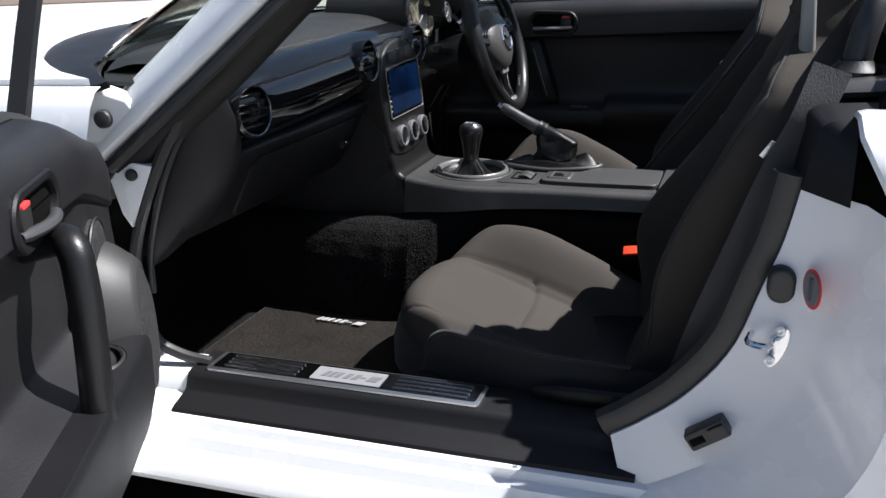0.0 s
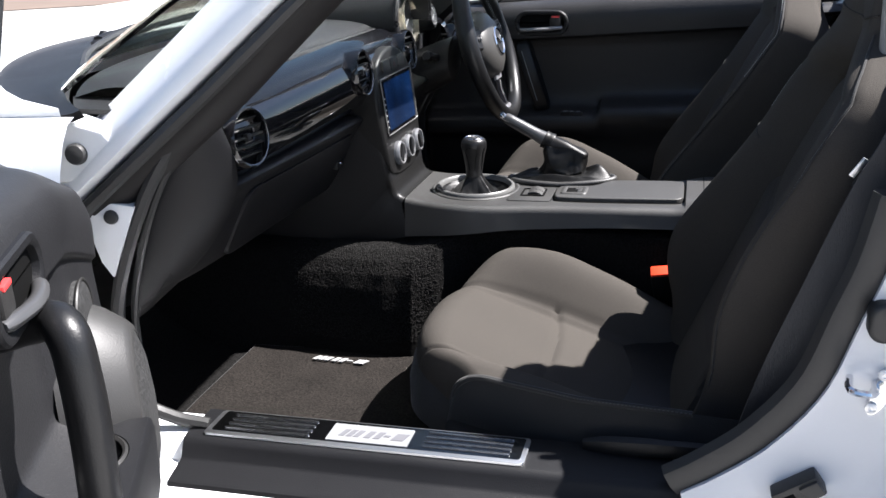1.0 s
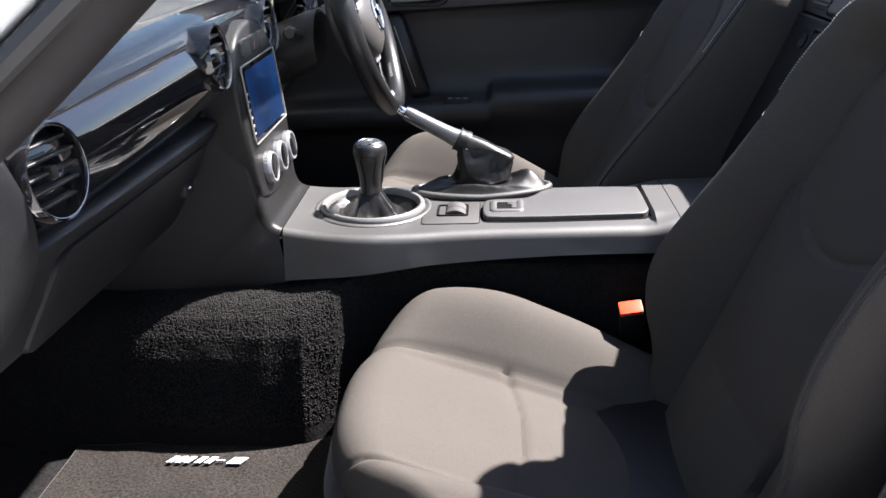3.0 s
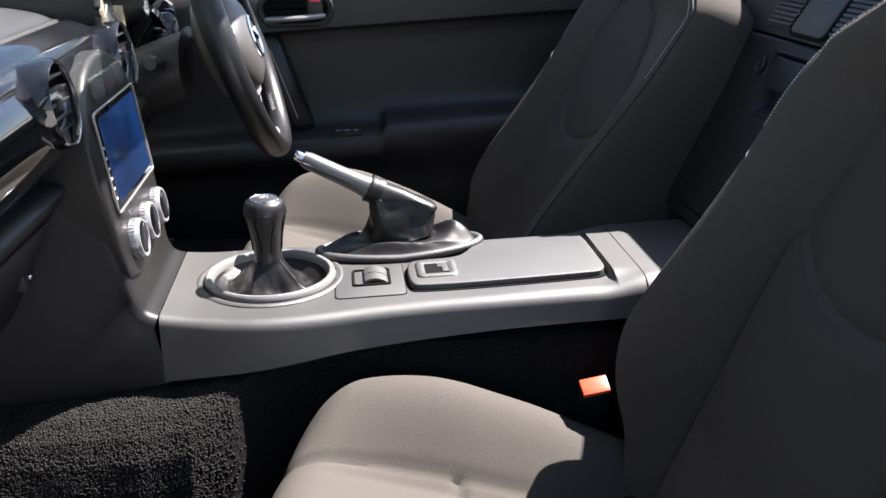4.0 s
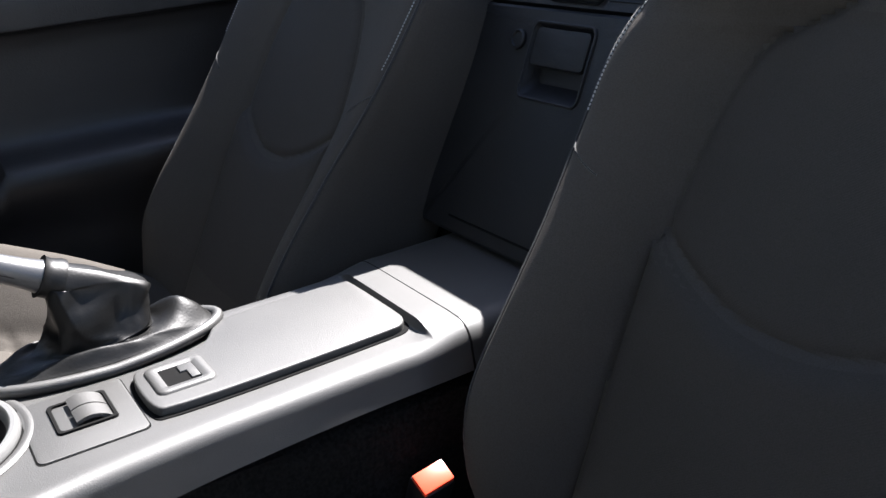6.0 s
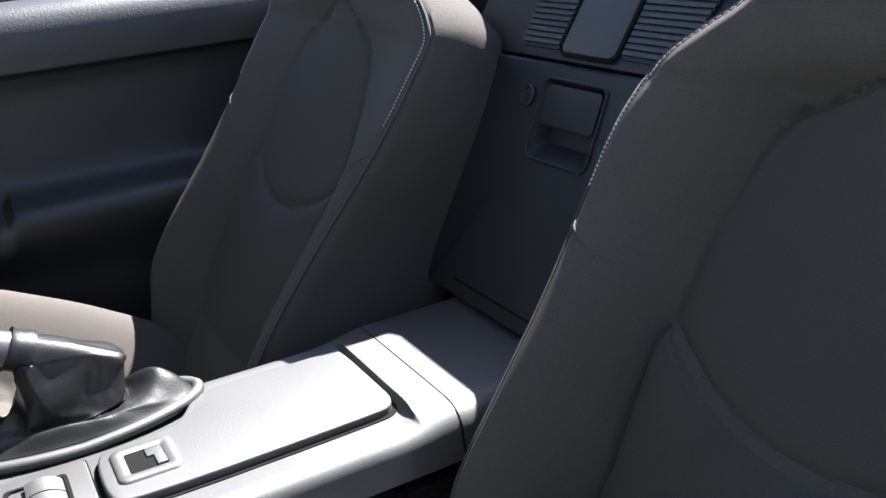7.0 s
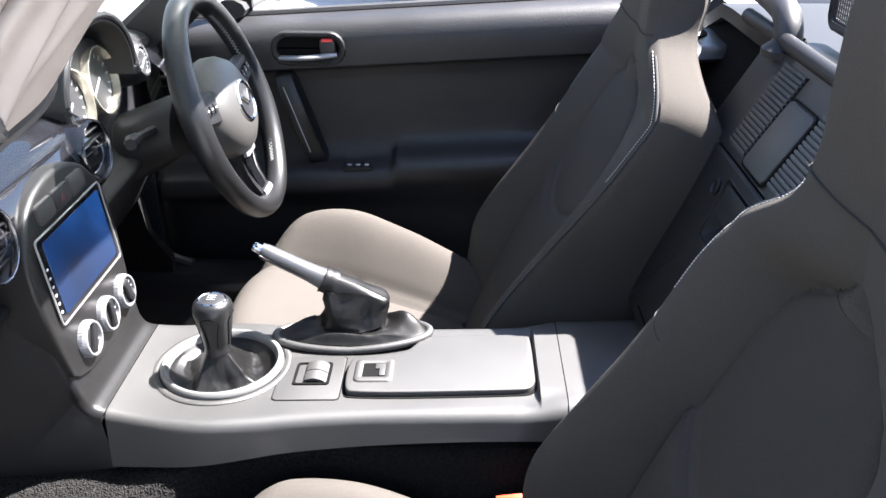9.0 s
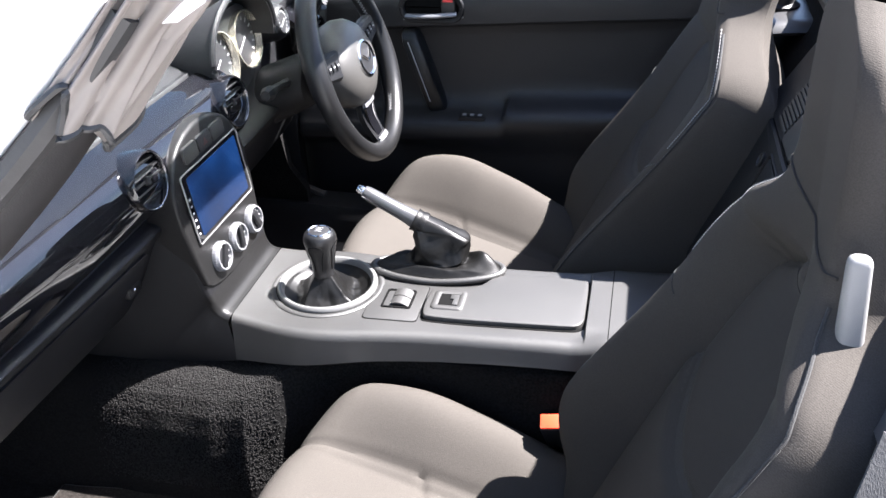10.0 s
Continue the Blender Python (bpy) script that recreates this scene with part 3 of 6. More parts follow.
def gloss_band(y, v):
    a = radians(-74 + 160 * v)
    e = max(0.0, abs(y) - 0.50) / 0.13
    rise = 0.014 * (1 - min(1.0, max(0.0, abs(y) - 0.098) / 0.482))
    return (-0.588 + 0.060 * math.cos(a) - 0.02 * (y / 0.6) ** 2 - 0.05 * e * e, y, 0.796 + rise + 0.062 * math.sin(a))


for y0, y1, n in ((-0.580, 0.158, 60), (0.462, 0.580, 14)):
    part("trim_band", surf(lambda u, v: gloss_band(y0 + (y1 - y0) * u, v), n, 30), M["gloss"], dash, "mirror-gloss piano black trim band")


def vent(y, z, x, r=0.039, turn=0.0):
    m = axes((x, y, z), (0, 1, 0), (1, turn, 0.12))
    ring = part("vent", revolve([(r * 0.88, -0.03), (r * 1.0, -0.03), (r * 1.03, -0.006), (r * 1.01, 0.001), (r * 0.96, 0.0045), (r * 0.92, 0.0040), (r * 0.88, -0.004), (r * 0.86, -0.016)], 48, m), M["gloss"], dash, "round black air vent")
    part("vent_ring", revolve([(r * 0.915, 0.0030), (r * 0.911, 0.0048), (r * 0.902, 0.0046), (r * 0.896, 0.0020)], 48, m), M["ventchrome"], ring, "thin chrome ring")
    # Vent's inside is coloured near-black for its shade.
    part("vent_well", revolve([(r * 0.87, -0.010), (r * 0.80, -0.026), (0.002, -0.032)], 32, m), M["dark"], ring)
    for k in range(5):
        h = (-0.6 + 0.3 * k) * r
        w = math.sqrt(max(0, (0.86 * r) ** 2 - h * h))
        part("slat", move(box(-w, w, h - 0.0012, h + 0.0012, -0.018, -0.001, 0.0006, 1), m @ Matrix.Rotation(radians(4), 4, "X")), M["plastic"], ring)
    part("vent_knob", move(box(-0.0040, 0.0040, -0.0050, 0.0050, -0.006, 0.0015, 0.0015), m), M["plastic"], ring)
    return ring


vent(-0.528, 0.804, -0.540, turn=-0.15)
vent(-0.136, 0.826, -0.528)
vent(0.124, 0.829, -0.530)
vent(0.528, 0.804, -0.540, turn=0.15)


# end of the dashboard by the door: dark panel and raised edge
END_IN = [(-0.548, -0.585, 0.838), (-0.545, -0.562, 0.785), (-0.553, -0.552, 0.738), (-0.582, -0.550, 0.685), (-0.625, -0.552, 0.632), (-0.690, -0.570, 0.572)]
END_OUT = [(-0.562, -0.614, 0.840), (-0.595, -0.616, 0.792), (-0.628, -0.617, 0.738), (-0.652, -0.617, 0.685), (-0.671, -0.616, 0.632), (-0.694, -0.606, 0.568)]


def end_cap(u, v):
    """Leaf-shaped panel between the dashboard's edge and the door seal."""
    k = round(v * 24)
    p, q = spline(END_IN, 25)[k], spline(END_OUT, 25)[k]
    c = p.lerp(q, u)
    lift = math.sin(math.pi * u) ** 0.7 * math.sin(math.pi * min(1, v * 0.9 + 0.08)) ** 0.5
    return c + Vector((0.007, -0.010, 0)) * lift


for hand in (1, -1):
    part("end_panel", thick(surf(lambda u, v: (end_cap(u, v)[0], hand * end_cap(u, v)[1], end_cap(u, v)[2]), 21, 25), 0.010), M["soft"], dash, "dark end panel of the dashboard")
    part("inner_seal", tube(spline([(-0.560, hand * -0.618, 0.842), (-0.602, hand * -0.620, 0.785), (-0.634, hand * -0.621, 0.73), (-0.661, hand * -0.621, 0.665), (-0.683, hand * -0.618, 0.595), (-0.690, hand * -0.614, 0.53)], 26), 0.005, 8), M["rubber"], dash, "thin black inner seal")
    part("front_seal", tube(spline([(-0.566, hand * -0.632, 0.845), (-0.624, hand * -0.636, 0.762), (-0.668, hand * -0.640, 0.672), (-0.692, hand * -0.640, 0.600), (-0.698, hand * -0.636, 0.53), (-0.684, hand * -0.630, 0.46), (-0.645, hand * -0.622, 0.434), (-0.60, hand * -0.612, 0.423)], 34), 0.009, 8), M["rubber"], dash, "black rubber door seal")

# glovebox lid with its latch
glove = part("glovebox_lid", prism(rounded(-0.49, -0.125, 0.618, 0.722, 0.02), lambda a, b, h: (-0.590 + 0.53 * (b - 0.68) - 0.02 * (a / 0.6) ** 2 + h, a, b), 0.0, 0.018, 0.006), M["soft"], dash, "black glovebox lid")
part("latch", box(-0.592, -0.574, -0.164, -0.134, 0.662, 0.678, 0.003), M["plastic"], glove)
part("latch_edge", box(-0.576, -0.572, -0.154, -0.148, 0.670, 0.674, 0.001, 1), M["chrome"], glove, "small bright latch edge")

# instrument binnacle in front of the driver
HUB = Vector((-0.428, 0.378, 0.810))
binn = thing("instrument_binnacle", "black instrument hood with chrome-ringed dials", "instruments")


def hood(u, v):
    a = math.pi * (1.06 - 1.12 * u)
    w = 0.116 - 0.01 * v
    return (-0.552 - 0.20 * v, 0.236 + w * math.cos(a) * (1 - 0.1 * v), 0.880 + (0.086 - 0.02 * v) * math.sin(a))


part("hood", thick(surf(hood, 31, 9), 0.008), M["soft"], binn, "black arched instrument hood")
part("hood_edge", tube([hood(k / 30, 0) for k in range(31)], 0.005, 8), M["soft"], binn)
part("dial_backing", prism(rounded(0.132, 0.345, 0.785, 0.925, 0.05), lambda a, b, h: (-0.600 + h, a, b), -0.02, 0.008), M["dialface"], binn)
for x, y, z, r in ((-0.592, 0.205, 0.858, 0.046), (-0.592, 0.300, 0.866, 0.046), (-0.566, 0.408, 0.866, 0.022)):
    m = axes((x, y, z), (0, 1, 0), (1, 0, 0.15))
    dial = part("gauge", revolve([(r * 0.98, 0), (r * 0.9, 0.004), (0.002, 0.004)], 36, m), M["dialface"], binn, "black round gauge")
    part("gauge_ring", revolve([(r * 0.95, 0.0), (r * 0.98, 0.016 * r / 0.046), (r * 1.02, 0.016 * r / 0.046), (r * 1.05, 0.0)], 36, m), M["champagne" if r > 0.03 else "ventchrome"], dial, "deep pale metal ring")
    for k in range(13):
        a = radians(-130 + 260 * k / 12)
        part("gauge_mark", move(box(-0.0012, 0.0012, r * 0.68, r * 0.84, 0.0045, 0.0052, 0), m @ Matrix.Rotation(a, 4, "Z")), M["badge"], dial)
    if r < 0.03:
        part("gauge_pod", revolve([(r * 1.06, 0.008), (r * 1.2, 0.006), (r * 1.45, -0.008), (r * 1.6, -0.05)], 36, m), M["soft"], dial, "small black gauge pod")
    part("needle", move(box(-0.0012, 0.0012, -0.005, r * 0.7, 0.006, 0.0075, 0), m @ Matrix.Rotation(radians(120), 4, "Z")), M["badge"], dial)
part("column_shroud", loft([[(x, 0.375 + r * math.cos(a), z + r * 0.85 * math.sin(a)) for a in (2 * math.pi * k / 20 for k in range(20))] for x, z, r in ((-0.66, 0.715, 0.066), (-0.60, 0.738, 0.064), (-0.53, 0.768, 0.060), (-0.505, 0.779, 0.056), (-0.500, 0.782, 0.045))]), M["plastic"], binn, "black steering column shroud")
for hand in (-1, 1):
    stalk = spline([(-0.530, 0.375 + hand * 0.04, 0.785), (-0.527, 0.375 + hand * 0.11, 0.798), (-0.520, 0.375 + hand * 0.165, 0.806)], 9)
    part("stalk", tube(stalk, [0.008, 0.008, 0.007, 0.007, 0.007, 0.008, 0.011, 0.012, 0.008], 8), M["plastic"], binn, "black column stalk")

# ---------------------------------------------------------------- steering wheel
NRM = Vector((1, 0.01, 0.32)).normalized()
wm = axes(HUB, (0, 1, 0), NRM)           # local x: across the car, y: up the wheel
wheel = thing("steering_wheel", "black leather three-spoke steering wheel with a satin lower spoke", "steering wheel", m=wm)
R = 0.158


def rim(u, v):
    a, b = 2 * math.pi * u, 2 * math.pi * v
    r = 0.0155 + 0.0018 * max(0, math.cos(2 * a + 0.6)) ** 4
    return ((R + r * math.cos(b)) * math.cos(a), (R + r * math.cos(b)) * math.sin(a), 1.12 * r * math.sin(b))


part("rim", surf(rim, 96, 16, True, True), M["leather"], wheel, "black leather rim")
for side in (0, math.pi):
    th = bmesh.new()
    p = [((R - 0.0150) * math.cos(side + radians(d)), (R - 0.0150) * math.sin(side + radians(d)), 0.0032 * (1 if i % 2 else -1)) for i, d in enumerate(np.linspace(-58, 58, 96))]
    stitches(p, 0.9, 0.0008, bm=th)
    part("rim_stitching", th, M["thread"], wheel, "pale grey cross stitching")
part("hub_pad", revolve([(0.002, 0.0235), (0.030, 0.0240), (0.050, 0.0200), (0.066, 0.0110), (0.075, -0.003), (0.077, -0.020), (0.070, -0.042), (0.05, -0.050)], 48, Matrix.Diagonal((1.12, 0.98, 1, 1))), M["hub"], wheel, "warm grey domed airbag pad")
emb = part("emblem", revolve([(0.036, 0.012), (0.036, 0.0255), (0.0325, 0.0275), (0.029, 0.025)], 36, Matrix.Diagonal((1, 0.86, 1, 1))), M["chrome"], wheel, "round chrome emblem ring")
part("emblem_face", revolve([(0.0295, 0.018), (0.0295, 0.0252), (0.002, 0.0258)], 32, Matrix.Diagonal((1, 0.86, 1, 1))), M["dialface"], emb)
part("emblem_mark", tube(spline([(-0.020, 0.010, 0.0265), (-0.010, 0.002, 0.0275), (0, -0.004, 0.0275), (0.010, 0.002, 0.0275), (0.020, 0.010, 0.0265)], 13), 0.0022, 6), M["chrome"], emb, "plain chrome wing shape")


def spoke(pts, w0, w1, zt):
    p = spline(pts, 9)
    rings = []
    for i, q in enumerate(p):
        d = (p[min(i + 1, 8)] - p[max(i - 1, 0)]).normalized()
        s = d.cross(Vector((0, 0, 1))).normalized() * (w0 + (w1 - w0) * i / 8)
        rings.append([q + s * a + Vector((0, 0, zt * b)) for a, b in ((-1, -0.6), (-1, 0.3), (-0.8, 0.7), (0.8, 0.7), (1, 0.3), (1, -0.6))])
    return loft(rings)


for hand in (-1, 1):
    s = part("spoke", spoke([(hand * 0.055, 0.015, 0.0), (hand * 0.11, 0.022, -0.004), (hand * 0.165, 0.03, 0)], 0.026, 0.017, 0.012), M["plastic"], wheel, "black upper spoke")
    for k in range(3):
        part("button", move(box(-0.006, 0.006, -0.0065, 0.0065, 0, 0.004, 0.0015), Matrix.Translation((hand * (0.088 + 0.017 * k), 0.021 + 0.002 * k, 0.006))), M["plastic"], s)
        part("button_mark", move(box(-0.003, 0.003, -0.001, 0.001, 0.004, 0.0046, 0), Matrix.Translation((hand * (0.088 + 0.017 * k), 0.021 + 0.002 * k, 0.006))), M["thread"], s)
part("lower_spoke", spoke([(0, -0.055, -0.010), (0, -0.105, -0.014), (0, -R + 0.004, -0.002)], 0.027, 0.021, 0.010), M["plastic"], wheel, "black lower spoke")
part("spoke_plate", spoke([(0, -0.080, -0.003), (0, -0.105, -0.006), (0, -0.132, -0.003)], 0.022, 0.018, 0.004), M["gloss"], wheel, "glossy black plate on the lower spoke")
part("spoke_accent", spoke([(0, -0.063, 0.000), (0, -0.070, -0.001), (0, -0.077, -0.002)], 0.026, 0.024, 0.006), M["silver"], wheel, "satin silver accent")
part("spoke_accent", spoke([(0, -0.136, -0.001), (0, -0.143, 0.001), (0, -0.150, 0.003)], 0.020, 0.020, 0.006), M["silver"], wheel, "satin silver accent")

# ---------------------------------------------------------------- centre stack
stack = thing("centre_stack", "dark grey centre stack with a touch screen and three dials", "centre stack")


def fascia(a, b, h):
    """a across the car, b height, h out of the face."""
    return (-0.499 - 0.12 * (b - 0.634) + h, a, b)


outline = [(-0.090, 0.628), (-0.100, 0.68), (-0.108, 0.74), (-0.107, 0.78), (-0.098, 0.806), (-0.080, 0.829), (-0.055, 0.843), (-0.025, 0.850), (0.000, 0.852),
           (0.025, 0.850), (0.055, 0.841), (0.078, 0.826), (0.095, 0.803), (0.103, 0.778), (0.104, 0.74), (0.097, 0.68), (0.088, 0.628)]
part("fascia", prism(chaikin(outline), fascia, -0.08, 0.0, 0.006, 3), M["fascia"], stack, "dark grey satin fascia")
sc = part("screen_frame", prism(rounded(-0.084, 0.084, 0.708, 0.804, 0.005), fascia, -0.004, 0.003, 0.0015), M["gloss"], stack, "glossy black screen frame")
part("screen", prism(rounded(-0.072, 0.076, 0.714, 0.798, 0.003), fascia, 0.0, 0.0036), M["screen"], sc, "lit dark blue touch screen")
part("frame_edge", tube([fascia(a, b, 0.003) for a, b in rounded(-0.085, 0.085, 0.707, 0.805, 0.005)], 0.0012, 6, closed=True, up=(1, 0, 0)), M["ring"], sc, "thin grey edge")
for k in range(6):
    part("touch_mark", prism([(-0.081, 0.72 + 0.010 * k), (-0.077, 0.72 + 0.010 * k), (-0.077, 0.7225 + 0.010 * k), (-0.081, 0.7225 + 0.010 * k)], fascia, 0.003, 0.0036), M["thread"], sc)
for a0, a1, mm in ((-0.062, -0.024, "bezel"), (-0.022, 0.016, "plastic"), (0.018, 0.056, "bezel")):
    b = part("switch", prism(rounded(a0, a1, 0.812, 0.834, 0.005), fascia, 0.0, 0.004, 0.0015), M[mm], stack, "flat dark switch")
    if mm == "plastic":
        part("hazard_mark", prism([(-0.009, 0.818), (0.003, 0.818), (-0.003, 0.828)], fascia, 0.004, 0.0046), M["dimred"], b, "red warning triangle")
for k, y in enumerate((-0.046, 0.009, 0.064)):
    c = Vector(fascia(y, 0.667, -0.004))
    m = axes(c, (0, 1, 0), (1, 0, 0.12))
    d = part("dial", revolve([(0.0210, -0.004), (0.0210, 0.010), (0.0196, 0.014), (0.0176, 0.014), (0.0168, 0.009)], 36, m), M["silver"], stack, "satin silver climate dial ring")
    part("dial_face", revolve([(0.0169, 0.002), (0.0169, 0.010), (0.002, 0.0105)], 32, m), M["dialface"], d, "black dial face")
    part("dial_grip", move(box(-0.0045, 0.0045, -0.016, 0.016, 0.010, 0.016, 0.002), m @ Matrix.Rotation(radians(-35 + 30 * k), 4, "Z")), M["plastic"], d)
    for j in range(9):
        part("dial_mark", move(box(-0.0009, 0.0009, 0.0132, 0.0165, 0.0106, 0.0111, 0), m @ Matrix.Rotation(radians(-120 + 30 * j), 4, "Z")), M["thread"], d)
    part("knurl", join(*[move(box(-0.0007, 0.0007, 0.0206, 0.0216, -0.001, 0.010, 0), m @ Matrix.Rotation(radians(10 * j), 4, "Z")) for j in range(36)]), M["silver"], d)


# ---------------------------------------------------------------- centre console
CON_Z = [(-0.52, 0.600), (-0.49, 0.5950), (-0.47, 0.5915), (-0.43, 0.5885), (-0.30, 0.589), (-0.15, 0.593), (0.0, 0.598), (0.20, 0.604)]
CON_W = [(-0.50, 0.099), (-0.46, 0.103), (-0.42, 0.111), (-0.375, 0.116), (-0.33, 0.112), (-0.27, 0.103), (-0.20, 0.098), (-0.05, 0.097), (0.04, 0.100), (0.18, 0.106)]
CON_LOW = [(-0.485, 0.522), (-0.43, 0.530), (-0.30, 0.548), (-0.12, 0.561), (0.0, 0.566), (0.05, 0.569), (0.18, 0.575)]
CY = 0.015
GX, GY = -0.375, 0.022


def con_z(x):
    return ease(CON_Z, x)


def step(v):
    v = max(0.0, min(1.0, v))
    return v * v * (3 - 2 * v)


def con_rise(x, y):
    """The rear block stands up behind the lid, abruptly in the middle and in a long sweep at the sides."""
    side = step((abs(y - CY) - 0.058) / 0.03)
    return 0.0100 * ((1 - side) * step((x - 0.0055) / 0.0025) + side * step((x + 0.012) / 0.060))


console = thing("centre_console", "charcoal plastic centre console between the seats", "console")


def con_ring(x):
    w, low = ease(CON_W, x), ease(CON_LOW, x)
    r = lerp([(-0.50, 0.012), (-0.2, 0.014), (0.0, 0.016), (0.06, 0.024), (0.2, 0.026)], x)
    half = [((w - r) * k / 19, 0.0) for k in range(20)] + [(w - r + r * math.sin(b), r * (math.cos(b) - 1)) for b in (math.pi / 2 * k / 6 for k in range(1, 7))]
    out = []
    for hand in (-1, 1):
        pts = [(x, CY + hand * a, con_z(x) + con_rise(x, CY + hand * a) + d) for a, d in half]
        e = pts[-1]
        pts += [(x, e[1] + hand * 0.005 * f, e[2] + (low - e[2]) * f) for f in (0.25, 0.5, 0.75, 1.0)]
        pts += [(x, e[1] - hand * 0.006, low - 0.003), (x, e[1] - hand * 0.05, low - 0.004)]
        out.append(pts)
    return list(reversed(out[0][1:])) + out[1]


def con_body(x0, x1, n):
    xs = sorted(set(np.linspace(x0, x1, n)) | ({0.0040 + 0.001 * k for k in range(9)} if x0 < 0 else set()))
    bm = loft([con_ring(x) for x in xs], closed=False)
    hole = [f for f in bm.faces if f.calc_center_median().z > 0.575 and (f.calc_center_median().xy - Vector((GX, GY))).length < 0.0665]
    bmesh.ops.delete(bm, geom=hole, context="FACES")
    return bm


part("console_body", con_body(-0.4815, 0.0365, 94), M["console"], console, "charcoal satin console body")
part("rear_section", con_body(0.0378, 0.170, 30), M["console"], console, "charcoal rear console cap")

# the front: the top bends up behind the fascia, its sides spread into the dark cheeks
FRONT = [Vector(p) for p in ((-0.4825, 0, 0.5937), (-0.489, 0, 0.5965), (-0.4955, 0, 0.6020), (-0.4995, 0, 0.6105), (-0.502, 0, 0.622), (-0.5045, 0, 0.645), (-0.510, 0, 0.69), (-0.517, 0, 0.74), (-0.525, 0, 0.80))]
CHEEK = [Vector(p) for p in ((-0.477, 0, 0.522), (-0.515, 0, 0.515), (-0.56, 0, 0.504), (-0.62, 0, 0.483), (-0.68, 0, 0.462), (-0.78, 0, 0.50), (-0.82, 0, 0.60), (-0.79, 0, 0.70), (-0.72, 0, 0.78))]
top_line, low_line = spline(FRONT, 49), spline(CHEEK, 49)
rows, cheeks = [], {-1: [], 1: []}
for i in range(49):
    p, q = top_line[i], low_line[i]
    d = (top_line[min(i + 1, 48)] - top_line[max(i - 1, 0)]).normalized()
    nrm = Vector((d.z, 0, -d.x))
    w = lerp([(0, 0.1005), (10, 0.0985), (20, 0.099), (34, 0.104), (48, 0.106)], i)
    r = 0.011
    out = []
    for hand in (-1, 1):
        cy = CY * (1 - i / 48)
        pts = [p + Vector((0, cy + hand * (w - r) * k / 7, 0)) for k in range(8)]
        pts += [p + Vector((0, cy + hand * (w - r + r * math.sin(b)), 0)) + nrm * r * (math.cos(b) - 1) for b in (math.pi / 2 * k / 6 for k in range(1, 7))]
        e = pts[-1]
        side = [e]
        for k in range(1, 13):
            f = k / 12
            g = e.lerp(Vector((q.x, e.y + hand * 0.005, q.z)), f)
            g.y += hand * 0.007 * math.sin(math.pi * f) * min(1, i / 12)
            side.append(g)
        cheeks[hand].append(side)
        out.append(pts)
    rows.append(list(reversed(out[0][1:])) + out[1])
part("front_section", loft(rows[:27], closed=False), M["fascia"], console, "charcoal console front that bends up to the fascia")
part("stack_edge", loft(rows[26:], closed=False), M["soft"], console, "black edge beside the fascia")
for hand in (-1, 1):
    part("side_cheek", loft(cheeks[hand], closed=False), M["soft"], console, "black side cheek under the dashboard")
part("seam", tube([Vector(p) + Vector((0, 0, -0.0012)) for p in con_ring(0.0372)[2:-2]], 0.0014, 5), M["dark"], console)


# gear lever surround, switch plate and lid
def on_top(a, b, h):
    return (a, b, con_z(a) + h)


ring_at = Matrix.Translation((GX, GY, con_z(GX)))
surround = part("surround_ring", revolve([(0.0735, -0.006), (0.0745, 0.002), (0.0735, 0.0062), (0.0712, 0.0082), (0.0680, 0.0078), (0.0655, 0.0050), (0.0640, 0.0), (0.0630, -0.010)], 72, ring_at), M["ring"], console, "satin grey gear lever ring")
part("outer_lip", revolve([(0.0835, -0.003), (0.0838, 0.0010), (0.0822, 0.0024), (0.0790, 0.0028), (0.0762, 0.0016), (0.0755, -0.003)], 72, ring_at), M["console"], console)
part("lip_gap", revolve([(0.0757, -0.002), (0.0757, 0.0012), (0.0742, 0.0012), (0.0742, -0.002)], 72, ring_at), M["dark"], console)
part("plate_gap", prism(rounded(-0.3022, -0.2228, -0.0512, 0.0402, 0.006), on_top, -0.004, 0.0003), M["dark"], console)
part("switch_plate", prism(rounded(-0.3012, -0.2238, -0.0502, 0.0392, 0.006), on_top, -0.004, 0.0013, 0.0008), M["console"], console, "charcoal switch plate")
rim = [(rounded(-0.2825 + i, -0.2385 - i, -0.0225 + i, 0.0245 - i, 0.004), h) for i, h in ((0.0, 0.001), (0.0006, 0.0032), (0.0030, 0.0032), (0.0036, -0.006))]
# Recess coloured near-black to carry the shade inside it.
part("switch_well", loft([[on_top(a, b, h) for a, b in pts] for pts, h in rim]), M["dark"], console, "switch recess coloured dark for its shade")
for y in (-0.0088, 0.0112):
    def rocker(u, v):
        return (-0.2680 + 0.0265 * u, y - 0.0092 + 0.0184 * v, con_z(-0.26) + 0.0005 + 0.0078 * math.sin(math.pi * min(1, u * 0.80 + 0.18)) ** 0.7)
    part("window_switch", thick(surf(rocker, 11, 5), 0.003), M["lid"], console, "grey rocker window switch")
LID = chaikin([(-0.219, -0.036), (-0.208, -0.046), (-0.018, -0.0445), (-0.003, -0.0415), (0.0035, -0.030), (0.0040, -0.015), (0.0035, 0.070), (-0.002, 0.0745), (-0.120, 0.0745), (-0.134, 0.066), (-0.148, 0.042), (-0.162, 0.031), (-0.208, 0.030), (-0.219, 0.020)])
# Black sheet round the lid stands for its shaded gap.
part("lid_gap", prism([(-0.108 + (a + 0.108) * 1.028, 0.014 + (b - 0.014) * 1.065) for a, b in LID], on_top, -0.003, 0.0009, cuts=24), M["dark"], console)
lid = part("lid", prism(LID, on_top, 0.0, 0.0078, 0.0022, 3, cuts=24), M["lid"], console, "smooth grey armrest lid")


